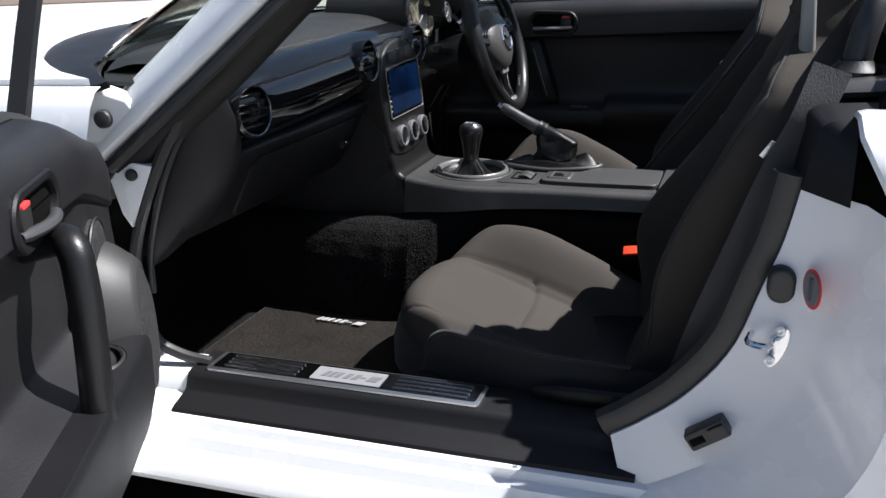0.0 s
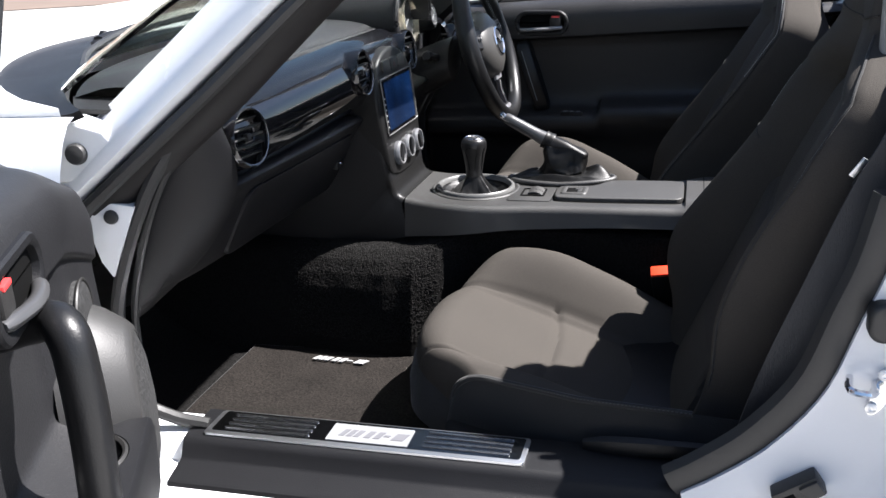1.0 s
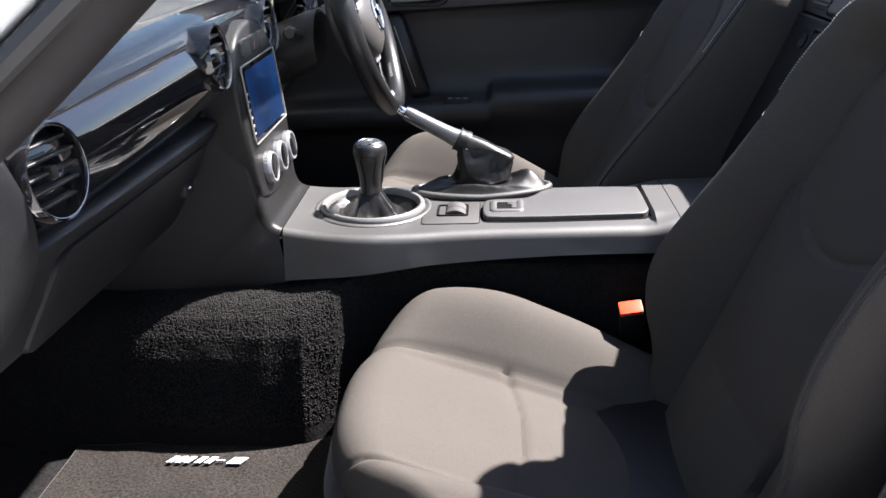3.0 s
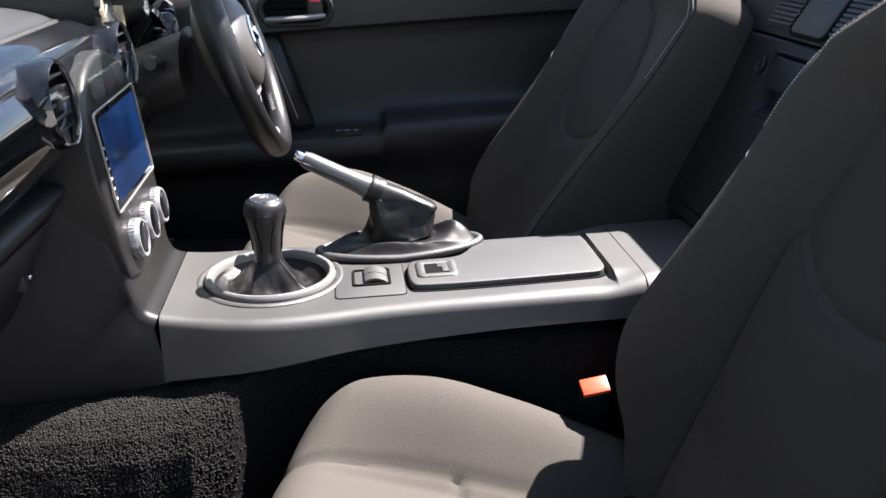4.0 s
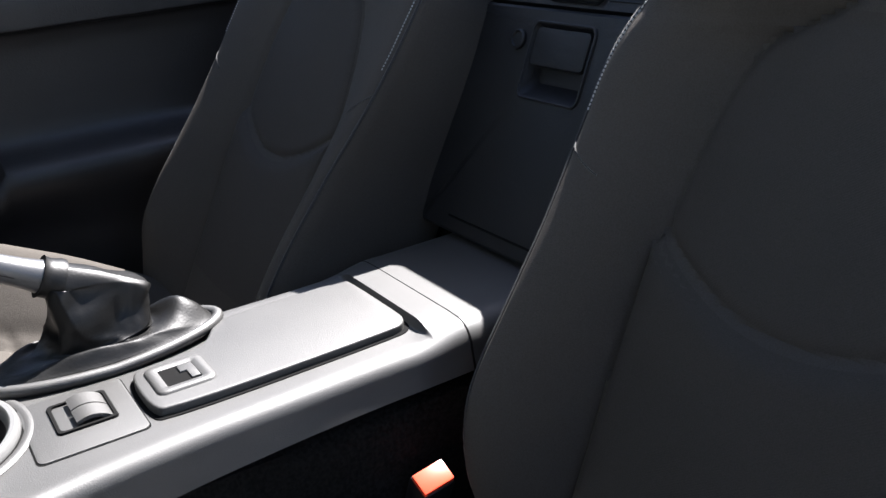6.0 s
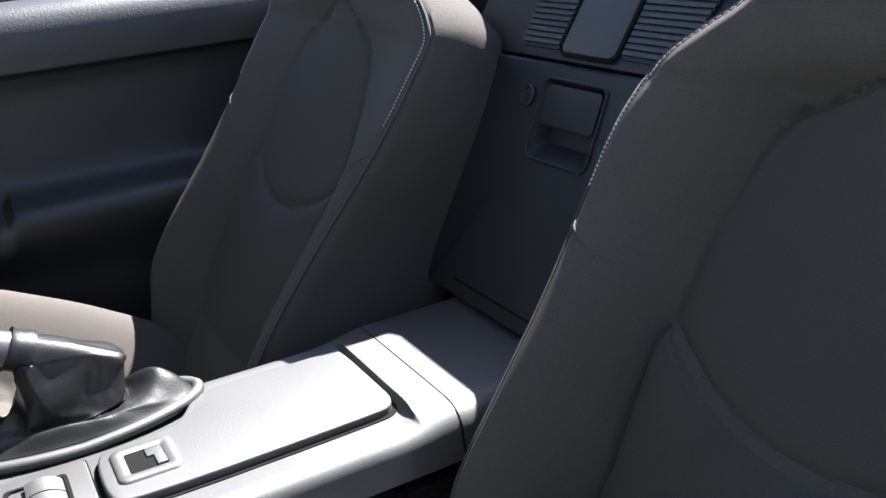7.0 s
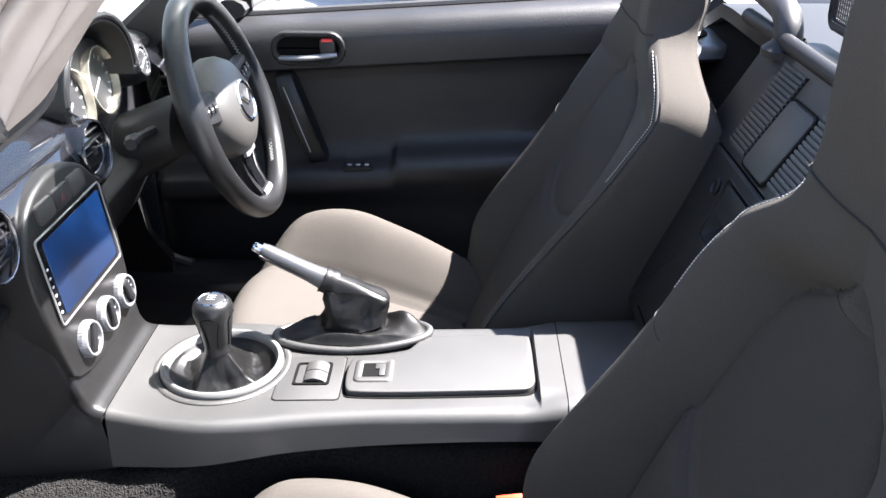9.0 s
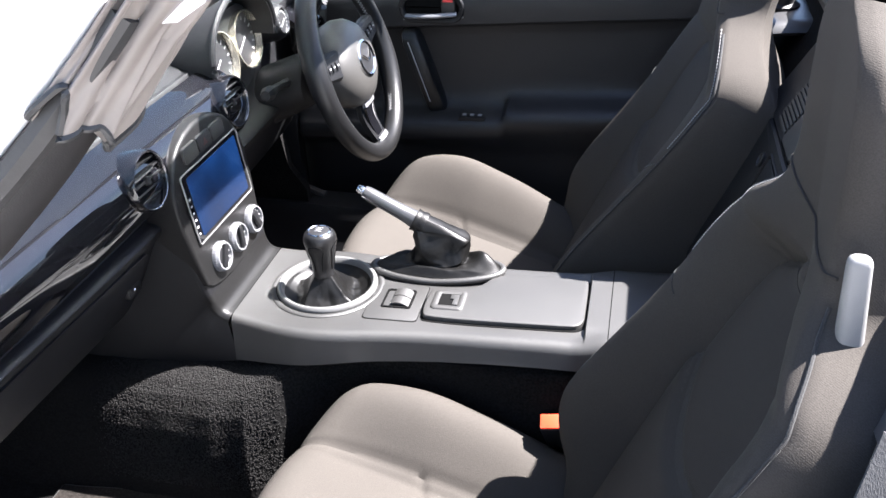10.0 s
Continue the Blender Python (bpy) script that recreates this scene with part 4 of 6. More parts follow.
def latch_ring(inset, h):
    return [on_top(a, b, h) for a, b in rounded(-0.209 + inset, -0.163 - inset, -0.026 + inset, 0.021 - inset, max(0.0015, 0.007 - 0.6 * inset))]


part("latch_frame", loft([latch_ring(i, h) for i, h in ((-0.001, 0.0070), (0.0, 0.0092), (0.0012, 0.0102), (0.0060, 0.0104), (0.0092, 0.0090), (0.0098, 0.0020))]), M["lid"], lid, "raised latch frame")
# Flat black plate stands for the shade in the latch's hole.
part("latch_well", prism(rounded(-0.2005, -0.1712, -0.0168, 0.0118, 0.002), on_top, 0.003, 0.0084), M["dark"], lid)
part("latch_tab", prism([(-0.1800, -0.0150), (-0.1726, -0.0150), (-0.1726, 0.0100), (-0.1850, 0.0100), (-0.1850, -0.0010), (-0.1800, -0.0010)], on_top, 0.006, 0.0100, 0.0008), M["console"], lid)

# ---------------------------------------------------------------- gear lever
gear = thing("gear_lever", "black leather gear lever with a loose gaiter", "gear lever", at=(GX, GY, con_z(GX)))


def gaiter(u, v):
    a = 2 * math.pi * u
    r = ease([(-0.02, 0.066), (0, 0.0655), (0.10, 0.060), (0.24, 0.050), (0.38, 0.041), (0.52, 0.0325), (0.68, 0.0250), (0.84, 0.0180), (1, 0.0140)], v)
    z = ease([(-0.02, 0.002), (0, 0.0015), (0.10, -0.006), (0.24, -0.0130), (0.38, -0.0115), (0.52, -0.002), (0.68, 0.010), (0.84, 0.022), (1, 0.032)], v)
    wob = math.sin(math.pi * min(1, max(0, v * 1.08 - 0.04))) ** 0.8
    ridge = 1 - abs(math.sin(2 * a + 0.75 + 0.5 * v)) ** 0.7
    r *= 1 + wob * (0.30 * (ridge - 0.28) + 0.08 * noise.noise((2 * math.cos(a), 2 * math.sin(a), 3 * v)))
    z += wob * (0.005 * ridge + 0.0035 * noise.noise((2.2 * math.cos(a) + 7, 2.2 * math.sin(a), 3 * v)) + 0.0012 * noise.noise((6 * math.cos(a), 6 * math.sin(a), 8 * v)))
    r = min(r, 0.0655)
    return (r * math.cos(a), r * math.sin(a) - 0.010 * v, z)


part("gaiter", surf(gaiter, 120, 40, True, False), M["hide"], gear, "crumpled black leather gaiter", 140)
KN = Matrix.Translation((0.0, -0.010, 0.0))
part("knob", revolve([(0.0132, 0.026), (0.0157, 0.027), (0.0161, 0.030), (0.0152, 0.0325), (0.0161, 0.042), (0.0176, 0.053), (0.0198, 0.064), (0.0221, 0.074), (0.0237, 0.082), (0.0235, 0.0885), (0.0218, 0.0938), (0.0189, 0.0970), (0.0165, 0.0980)], 40, KN), M["leather"], gear, "black leather gear knob")
capg = part("knob_cap", revolve([(0.0150, 0.0965), (0.0147, 0.0985), (0.0110, 0.0998), (0.002, 0.1003)], 36, KN), M["dialface"], gear, "dark shift pattern cap")
part("cap_ring", revolve([(0.0162, 0.0965), (0.0166, 0.0982), (0.0155, 0.0994), (0.0145, 0.0985)], 36, KN), M["chrome"], capg, "thin chrome ring")
for a, b, w, h in ((-0.005, 0, 0.0009, 0.010), (0, 0, 0.0009, 0.010), (0.005, 0, 0.0009, 0.010), (0, 0, 0.0108, 0.0009)):
    part("pattern_bar", move(box(b - h / 2, b + h / 2, a - w / 2, a + w / 2, 0.0995, 0.1009, 0), KN), M["thread"], capg)
part("knob_seam", join(*[tube([KN @ Vector((1.10 * rr * math.cos(q + s), 1.10 * rr * math.sin(q + s), h)) for s, rr, h in ((0.32, 0.0150, 0.040), (0.34, 0.0164, 0.053), (0.40, 0.0184, 0.064), (0.50, 0.0205, 0.074), (0.40, 0.0217, 0.081), (0.0, 0.0220, 0.084), (-0.40, 0.0217, 0.081), (-0.50, 0.0205, 0.074), (-0.40, 0.0184, 0.064), (-0.34, 0.0164, 0.053), (-0.32, 0.0150, 0.040))], 0.0006, 5) for q in (radians(-90), radians(0), radians(90), radians(180))]), M["dark"], gear)

# ---------------------------------------------------------------- handbrake
hb = thing("handbrake", "grey handbrake lever with a black leather boot", "handbrake")
HB0, HB1 = Vector((-0.220, 0.097, 0.650)), Vector((-0.334, 0.102, 0.7075))
hd = (HB1 - HB0).normalized()
grip = [HB0 + (HB1 - HB0) * (0.16 + 0.84 * k / 14) for k in range(15)]
part("grip", tube(grip, [0.0150, 0.0152, 0.0148, 0.0138, 0.0128, 0.0121, 0.0117, 0.0114, 0.0112, 0.0111, 0.0110, 0.0109, 0.0108, 0.0106, 0.0090], 24), M["grip"], hb, "smooth dark grey grip")
part("grip_seam", tube([q + Vector((0, -0.0110, -0.0028)) for q in grip[4:]], 0.0008, 5), M["plastic"], hb)
part("button", tube([HB1, HB1 + hd * 0.0075, HB1 + hd * 0.0105, HB1 + hd * 0.012], [0.0064, 0.0064, 0.0054, 0.0026], 16), M["chrome"], hb, "chrome release button")


def boot(u, v):
    """Leather sleeve: low round the frame, a standing box behind the grip, gathered round the grip's end."""
    a = 2 * math.pi * u
    ca, sa = math.cos(a), math.sin(a)
    side = hd.cross(Vector((0, 1, 0))).normalized()
    if side.z < 0:
        side = -side
    cb, sb = math.copysign(abs(ca) ** 0.45, ca), math.copysign(abs(sa) ** 0.45, sa)
    base = Vector((-0.222 + 0.094 * ca, 0.085 + 0.031 * sa, 0.598 + 0.006 * max(0, ca)))
    low = Vector((-0.222 + 0.072 * ca, 0.088 + 0.027 * sa, 0.606 + 0.005 * math.sin(3 * a + 0.5) + 0.016 * max(0, ca) ** 2))
    dip = Vector((-0.224 + 0.052 * ca, 0.091 + 0.024 * sa, 0.606 + 0.006 * max(0, ca)))
    wall = Vector((-0.221 + 0.042 * cb, 0.093 + 0.022 * sb, 0.614))
    mid = Vector((-0.219 + 0.040 * cb, 0.095 + 0.020 * sb, 0.634))
    top_edge = Vector((-0.218 + 0.038 * cb, 0.096 + 0.0165 * sb, 0.655 - 0.007 * ca))
    na, nb = HB1 + (HB0 - HB1) * 0.80, HB1 + (HB0 - HB1) * 0.70
    neck = na + 0.0175 * (side * ca + Vector((0, 1, 0)) * sa) - Vector((0, 0, 0.002))
    top = nb + 0.0152 * (side * ca + Vector((0, 1, 0)) * sa)
    q = spline([base, low, dip, wall, mid, top_edge, neck, top], 61)[round(v * 60)]
    w = math.sin(math.pi * min(1, v * 1.08)) ** 0.7
    ridge = 1 - abs(math.sin(1.5 * a + 3.5 * v + 0.9)) ** 0.45
    ridge2 = 1 - abs(math.sin(1.0 * a - 6.0 * v + 0.3)) ** 0.45
    crumple = noise.noise((q.x * 30, q.y * 30, q.z * 34))
    fine = noise.noise((q.x * 110, q.y * 110, q.z * 90))
    out = Vector((ca, sa, 0.3))
    return q + out * (0.0045 * (ridge - 0.30) + 0.0030 * (ridge2 - 0.30) + 0.0050 * crumple + 0.0010 * fine) * w


part("boot", surf(boot, 160, 61, True, False), M["hide"], hb, "creased black leather boot", 140)
cuff = [HB1 + (HB0 - HB1) * f for f in (0.80, 0.77, 0.73, 0.69, 0.665)]
part("boot_cuff", tube(cuff, [0.0178, 0.0182, 0.0168, 0.0166, 0.0178], 24), M["hide"], hb, "gathered leather cuff round the grip")
part("boot_frame", tube([(-0.222 + 0.099 * math.cos(a), 0.084 + 0.036 * math.sin(a), 0.5945 + 0.008 * max(0, math.cos(a))) for a in (2 * math.pi * k / 48 for k in range(48))], 0.0052, 10, closed=True), M["console"], hb, "rounded boot surround")


# ---------------------------------------------------------------- seats
HEAD_W = [(0.945, 0.112), (0.97, 0.104), (1.02, 0.102), (1.07, 0.095), (1.10, 0.074), (1.12, 0.02)]
SEAT_WID = [[(0.38, 0.165), (0.50, 0.176), (0.60, 0.181), (0.64, 0.182), (0.70, 0.187), (0.77, 0.197), (0.82, 0.197), (0.862, 0.187), (0.884, 0.168), (0.903, 0.138), (0.918, 0.116)] + HEAD_W,
            [(0.38, 0.190), (0.55, 0.203), (0.64, 0.203), (0.69, 0.206), (0.753, 0.216), (0.80, 0.222), (0.855, 0.224), (0.882, 0.214), (0.905, 0.180), (0.925, 0.142)] + HEAD_W]
SEAT_FWD = [[(0.38, 0.02), (0.46, 0.045), (0.52, 0.085), (0.57, 0.104), (0.60, 0.104), (0.64, 0.093), (0.685, 0.079), (0.716, 0.069), (0.77, 0.055), (0.816, 0.051), (0.865, 0.044), (0.89, 0.034), (0.91, 0.018), (0.95, 0.006), (1.12, 0.0)],
            [(0.38, 0.02), (0.48, 0.050), (0.55, 0.074), (0.60, 0.069), (0.64, 0.059), (0.691, 0.046), (0.753, 0.032), (0.80, 0.025), (0.88, 0.015), (0.93, 0.008), (1.12, 0.0)]]
INSERT = [(0.50, 0.122), (0.63, 0.125), (0.70, 0.124), (0.76, 0.117), (0.80, 0.108), (0.845, 0.089), (0.858, 0.070), (0.868, 0.035), (0.872, 0.0)]


def seat(yc, yb, hand, label, slide, place, lean, outer, lift):
    """hand: +1 where the tunnel lies at greater y; yb: the middle of the backrest; slide: how far the cushion is pushed back; place, lean: of the backrest."""
    s = thing("seat", label, "seat", "pair of seats")
    hw = 0.228
    piped = hand > 0

    def Y(a):
        return yc + hand * a       # a > 0 towards the tunnel

    def cush_z(x, a):
        x -= slide
        ahead = 0.030 * min(1.0, max(0.0, (abs(a) - 0.05) / 0.1)) if a > 0 or not piped else 0.0
        zc = 0.478 + lift - 0.33 * (x + 0.32)
        rise = ease([(-0.37, 0.0), (-0.319, 0.018), (-0.28, 0.044), (-0.238, 0.067), (-0.19, 0.082), (-0.151, 0.087), (-0.056, 0.078), (0.1, 0.05)], x + ahead)
        t = max(0.0, (abs(a) - 0.112) / 0.086)
        b = rise * (math.sin(min(1, t) * math.pi / 2) ** 1.3)
        if a < 0:
            b *= outer
        edge = max(0.0, abs(a) - (hw - 0.034)) / 0.034
        crown = 0.010 * math.cos(min(1, abs(a) / 0.13) * math.pi / 2)
        groove = 0.0045 * math.exp(-((abs(a) - 0.128) / 0.005) ** 2) + 0.0045 * math.exp(-((x + 0.172 + 0.9 * a * a) / 0.006) ** 2) * (abs(a) < 0.128)
        return zc + b + crown - groove - 0.030 * (1 - math.sqrt(max(0, 1 - min(1, edge) ** 2)))

    def front(a):
        return slide - 0.378 + (0.060 if a > 0 or not piped else 0.085) * (abs(a) / hw) ** 2.6

    def cush(u, v):
        a = hw * (2 * v - 1)
        a = hw * math.copysign(abs(a / hw) ** 0.85, a)
        x0 = front(a)
        x = x0 + (slide + 0.16 - x0) * u ** 1.5
        z = cush_z(x, a)
        if a < 0 and piped:
            k = min(1.0, -a / hw)
            a *= 1 + k * (lerp([(-0.38, 0.55), (-0.34, 0.62), (-0.25, 0.76), (-0.11, 0.90), (0.1, 0.94)], x - slide) - 1)
            z += (0.4745 - z) * max(0.0, (k - 0.55) / 0.45) ** 1.5
        d = x - x0
        if d < 0.055:
            z -= 0.055 - math.sqrt(max(0, 0.055 ** 2 - (0.055 - d) ** 2))
        return (x, Y(a), z)

    part("cushion", surf(cush, 130, 121), M["fabric"], s, "grey-black cloth cushion with side bolsters")

    # side and front skirt under the cushion's edge
    edge = [cush(u, 0) for u in np.linspace(1, 0, 24)] + [cush(0, v) for v in np.linspace(0, 1, 40)][1:-1] + [cush(u, 1) for u in np.linspace(0, 1, 24)]
    rows = []
    for f, o in ((0.0, 0.0), (0.08, 0.004), (0.3, 0.010), (0.6, 0.010), (1.0, -0.02)):
        rows.append([(x - o * max(0.0, min(1.0, (slide - 0.20 - x) / 0.14)), y + o * max(-1.0, min(1.0, (y - yc) / 0.12)), z + (0.325 - z) * f) for x, y, z in edge])
    part("skirt", loft(rows, closed=False), M["seatside"], s, "black cloth side of the cushion")
    pipe = [Vector(cush(u, 0)) + Vector((0, -hand * 0.002, 0.0)) for u in np.linspace(0.0, 0.8, 30)]
    part("piping", tube(pipe, 0.0045, 8), M["seatside"], s, "raised black piping")
    part("stitching", stitches([q + Vector((0.0, -hand * 0.005, 0.0035)) for q in spline(pipe, 90)], 0.6, 0.0008), M["seam"], s, "fine dark grey stitches")
    part("base_cover", box(slide - 0.30, slide + 0.15, yc - 0.20, yc + 0.20, 0.315, 0.40, 0.015), M["plastic"], s, "black seat base cover")
    rail = part("seat_rail", box(slide - 0.36, slide + 0.15, Y(-0.17) - 0.014, Y(-0.17) + 0.014, 0.300, 0.330, 0.004), M["plastic"], s)
    part("slide_handle", tube(spline([(slide - 0.10, Y(-0.232), 0.425), (slide - 0.02, Y(-0.234), 0.432), (slide + 0.08, Y(-0.232), 0.437)], 9), [0.006, 0.009, 0.010, 0.010, 0.010, 0.009, 0.009, 0.008, 0.006], 8, flat=1.4), M["plastic"], rail, "black recline handle")

    # backrest
    wid, fwd = SEAT_WID[0 if piped else 1], SEAT_FWD[0 if piped else 1]

    def broad(a):
        return a * 1.05 if piped and a < 0 else a

    def back_c(z):
        return place + lean * (z - 0.70) - 0.46 * max(0, z - 0.86)

    def wide(z):
        return sum(lerp(wid, z + d) for d in (-0.012, -0.006, 0, 0.006, 0.012)) / 5

    def swell(z, a):
        """How far the front stands before the plane of the backrest, at the height z and a metres from its middle."""
        w, fw = wide(z), ease(fwd, z)
        if piped and a < 0:
            fw *= lerp([(0.40, 0.1), (0.52, 0.25), (0.62, 0.55), (0.72, 0.85), (0.80, 1.0)], z)
        a = abs(a)
        ai = ease(INSERT, z) if z < 0.89 else 0.0
        f = 0.0
        if ai > 0.004:
            f += 0.007 * math.cos(min(1, a / ai) * math.pi / 2) - 0.0045 * math.exp(-((a - ai) / 0.0055) ** 2)
            zl = 0.660 + 0.043 * (a / 0.124) ** 2
            if a < ai:
                f += 0.011 * step((zl - z) / 0.022 + 0.3) - 0.0050 * math.exp(-((z - zl) / 0.0055) ** 2)
        q = max(0.0, (a - ai) / (w - ai))
        f += fw * math.sin(min(1, q / 0.88) * math.pi / 2) ** 1.3
        if q > 0.86:
            f -= 0.012 * ((q - 0.86) / 0.14) ** 2
        return f

    def back(u, v):
        """u: height; v: round the section, from the front's middle over the side to the back."""
        z = 0.38 + 0.74 * (1 - (1 - u) ** 1.25)
        w, c = wide(z), back_c(z)
        q = 2 * v - 1
        k = abs(q)
        sgn = 1 if q > 0 else -1
        thickness = ease([(0.38, 0.12), (0.70, 0.115), (0.80, 0.108), (0.84, 0.090), (0.875, 0.068), (0.90, 0.054), (0.93, 0.048), (1.0, 0.065), (1.12, 0.02)], z)
        xe = c - swell(z, sgn * w)
        dz = 0.0
        if k < 0.60:                      # front
            a = w * k / 0.60
            x = c - swell(z, sgn * a)
        elif k < 0.76:                    # side
            t = (k - 0.60) / 0.16
            a = w * (1 + 0.020 * math.sin(math.pi * t))
            x = xe + (c + thickness - xe) * t
            dz = -0.19 * (x - xe)
        else:                             # back
            t = (k - 0.76) / 0.24
            a = w * (1 - t)
            x = c + thickness + 0.025 * math.sin(t * math.pi / 2)
            dz = -0.19 * (x - xe)
        return (x, yb + hand * broad(sgn * a), z + dz)

    bm = surf(back, 170, 161)
    bmesh.ops.remove_doubles(bm, verts=bm.verts, dist=2e-4)
    part("backrest", bm, M["fabric"], s, "high-backed grey-black cloth backrest with bolsters")

    def on_back(z, a, out=0.001):
        """A place on the backrest's front, a metres from its middle."""
        return Vector((back_c(z) - swell(z, a) - out, yb + hand * broad(a), z))

    def panel(z0, z1, n, rise):
        def at(u, v):
            z = z0 + (z1 - z0) * u
            half = max(0.004, ease(INSERT, z) - 0.004)
            a = half * (2 * v - 1)
            lump = 0.043 * (a / 0.124) ** 2
            zz = z + lump * (1 - u if rise > 0 else u)
            half2 = max(0.004, ease(INSERT, zz) - 0.004)
            a = max(-half2, min(half2, a))
            return on_back(zz, a, 0.0005)
        return thick(surf(at, n, 49), 0.0006)

    part("upper_insert", panel(0.6635, 0.866, 40, 1), M["fabric_in"], s, "ribbed black cloth insert")
    part("lower_insert", panel(0.505, 0.6565, 30, -1), M["fabric_in"], s, "ribbed black cloth lower insert")
    for sg in (-1, 1):
        edge = [on_back(z, 0.985 * sg * wide(z), 0.0015) for z in np.linspace(0.50, 0.925, 110)]
        part("edge_seam", tube(edge, 0.0016, 6), M["seatside"], s, "dark piped edge")
        if piped and sg < 0:
            continue
        upper = [on_back(z, 0.965 * sg * wide(z), 0.0016) for z in np.linspace(0.785, 0.93, 48)]
        part("edge_stitching", stitches(upper, 0.66, 0.0008), M["thread"], s, "pale grey edge stitches")
        part("dart_seam", tube([on_back(0.762 - 0.020 * k / 8, sg * (wide(0.762) - 0.004 - 0.030 * k / 8), 0.0004) for k in range(9)], 0.0008, 5), M["seatside"], s)
    part("head_seam", tube([on_back(0.945 - 0.010 * (1 - t * t), t * 0.97 * wide(0.945)) for t in np.linspace(-1, 1, 31)], 0.0014, 5), M["fabric_in"], s)
    return s


seat(-0.318, -0.318, 1, "grey-black cloth bucket seat beside the open door", 0.0, 0.141, 0.40, 0.55, 0.0)
seat(0.328, 0.355, -1, "grey-black cloth bucket seat behind the steering wheel", -0.075, 0.080, 0.47, 1.35, 0.022)


# ---------------------------------------------------------------- doors
def door(name, label, m, hand, x0, post):
    """A door in its own space: x along the door from the hinge, hand * y inwards, z up. x0: where the panel starts."""
    d = thing(name, label, "car door", "pair of doors", m=m)

    def P(u, w, z):
        return (u, hand * w, z)

    def top(u):
        return 0.858 + 0.057 * u - (0.060 * max(0.0, (0.17 - u) / 0.17) ** 1.2 if hand > 0 else 0.0)

    def face(u, v):
        """Inner panel: shoulder, upper band, crease, recessed middle, armrest, lower pocket."""
        x = 0.02 + 0.98 * u
        t = top(x)
        st = 0.0 if hand > 0 or x > 0.485 else -0.015
        s = [(-0.052, t - 0.001), (-0.034, t - 0.003), (-0.016, t - 0.009), (-0.003, t - 0.022), (0.005, t - 0.045), (0.004, t - 0.080), (0.002, t - 0.0885), (-0.012, t - 0.0925), (-0.018, t - 0.105), (-0.022, t - 0.13),
             (-0.024, t - 0.22), (-0.014, 0.618 + 0.05 * x + st), (0.022, 0.602 + 0.050 * x + st), (0.036, 0.590 + 0.050 * x + st), (0.034, 0.560 + 0.055 * x + st), (0.0, 0.53), (-0.008, 0.48), (-0.012, 0.44), (-0.03, 0.405) if hand > 0 else (-0.03, 0.345)]
        q = spline([(a, 0, b) for a, b in s], 61)[round(v * 60)]
        if hand > 0:
            full = 1 - step((x - 0.165) / 0.05)       # before the handle the panel is not recessed
            band = math.sin(math.pi * min(1, max(0, (q.z - 0.46) / 0.36))) ** 0.5
            q.x += full * band * max(0.0, 0.001 - q.x)
            round_end = max(0.0, 1 - (x - 0.02) / 0.04)
            return P(x, q.x - 0.022 * round_end ** 2 - (0.05 if u == 0 else 0.0), q.z)
        fade = min(1.0, u / 0.035) ** 0.5
        return P(x, q.x * (0.2 + 0.8 * fade) - 0.05 * (1 - fade), q.z)

    cz = top(x0 + 0.065) - (0.068 if hand > 0 else 0.052)
    panel = surf(face, 90, 61)
    hole = [v for v in panel.verts if ((v.co.x - x0 - 0.062) / 0.056) ** 4 + ((v.co.z - cz) / 0.022) ** 4 < 1]
    bmesh.ops.delete(panel, geom=hole, context="VERTS")
    part("inner_panel", panel, M["doorpanel"], d, "black grained door panel with an armrest")

    def skin(u, v):
        x = 0.0 + 1.02 * u
        z = 0.30 + (top(x) + 0.004 - 0.30) * v
        return P(x, -0.135 - 0.035 * math.sin(math.pi * v) + 0.05 * v * v, z)

    part("outer_skin", surf(skin, 20, 16), M["white"], d, "white painted door skin")
    part("door_edge", prism([(-0.135, 0.30), (-0.09, top(0)), (-0.045, top(0)), (-0.05, 0.62), (-0.03, 0.44), (-0.06, 0.30)], lambda a, b, h: P(h, a, b), -0.003, 0.03), M["white" if hand > 0 else "rubber"], d, "white door edge" if hand > 0 else "black sealed door edge")
    part("door_edge", prism([(-0.135, 0.30), (-0.09, top(1)), (-0.045, top(1)), (-0.02, 0.62), (-0.03, 0.44), (-0.06, 0.30)], lambda a, b, h: P(h, a, b), 0.985, 1.02), M["white"], d, "white door edge")
    part("window_seal", tube([P(x, -0.060, top(x) + 0.001) for x in np.linspace(0.03, 1.0, 20)], 0.008, 8), M["rubber"], d, "black window seal")
    part("window_post", loft([[P(a, b, z) for a, b in ((xx - 0.009, -0.076), (xx + 0.009, -0.076), (xx + 0.011, -0.055), (xx - 0.011, -0.055))] for xx, z in ((post[0], top(0.2) - 0.03), (post[0] + (post[1] - post[0]) * 0.4, 0.94), (post[0] + (post[1] - post[0]) * 0.75, 1.02), (post[1], 1.08))]), M["plastic"], d, "black window post")
    part("bottom_cap", surf(lambda u, v: P(1.0 * u + 0.01, -0.135 + 0.11 * v, 0.31 + 0.09 * v), 8, 4), M["rubber"], d)

    # release lever in its cup
    def cup_ring(inset, h):
        return [P(a, h, b) for a, b in rounded(x0 - 0.004 + inset, x0 + 0.128 - inset, cz - 0.030 + inset, cz + 0.030 - inset, 0.029 - 0.8 * inset, 8)]
    cup = part("lever_surround", loft([cup_ring(0.0, -0.006), cup_ring(0.0, 0.007), cup_ring(0.002, 0.0095), cup_ring(0.007, 0.0100), cup_ring(0.010, 0.0080), cup_ring(0.011, 0.0)], caps=False), M["plastic"], d, "black lever surround")
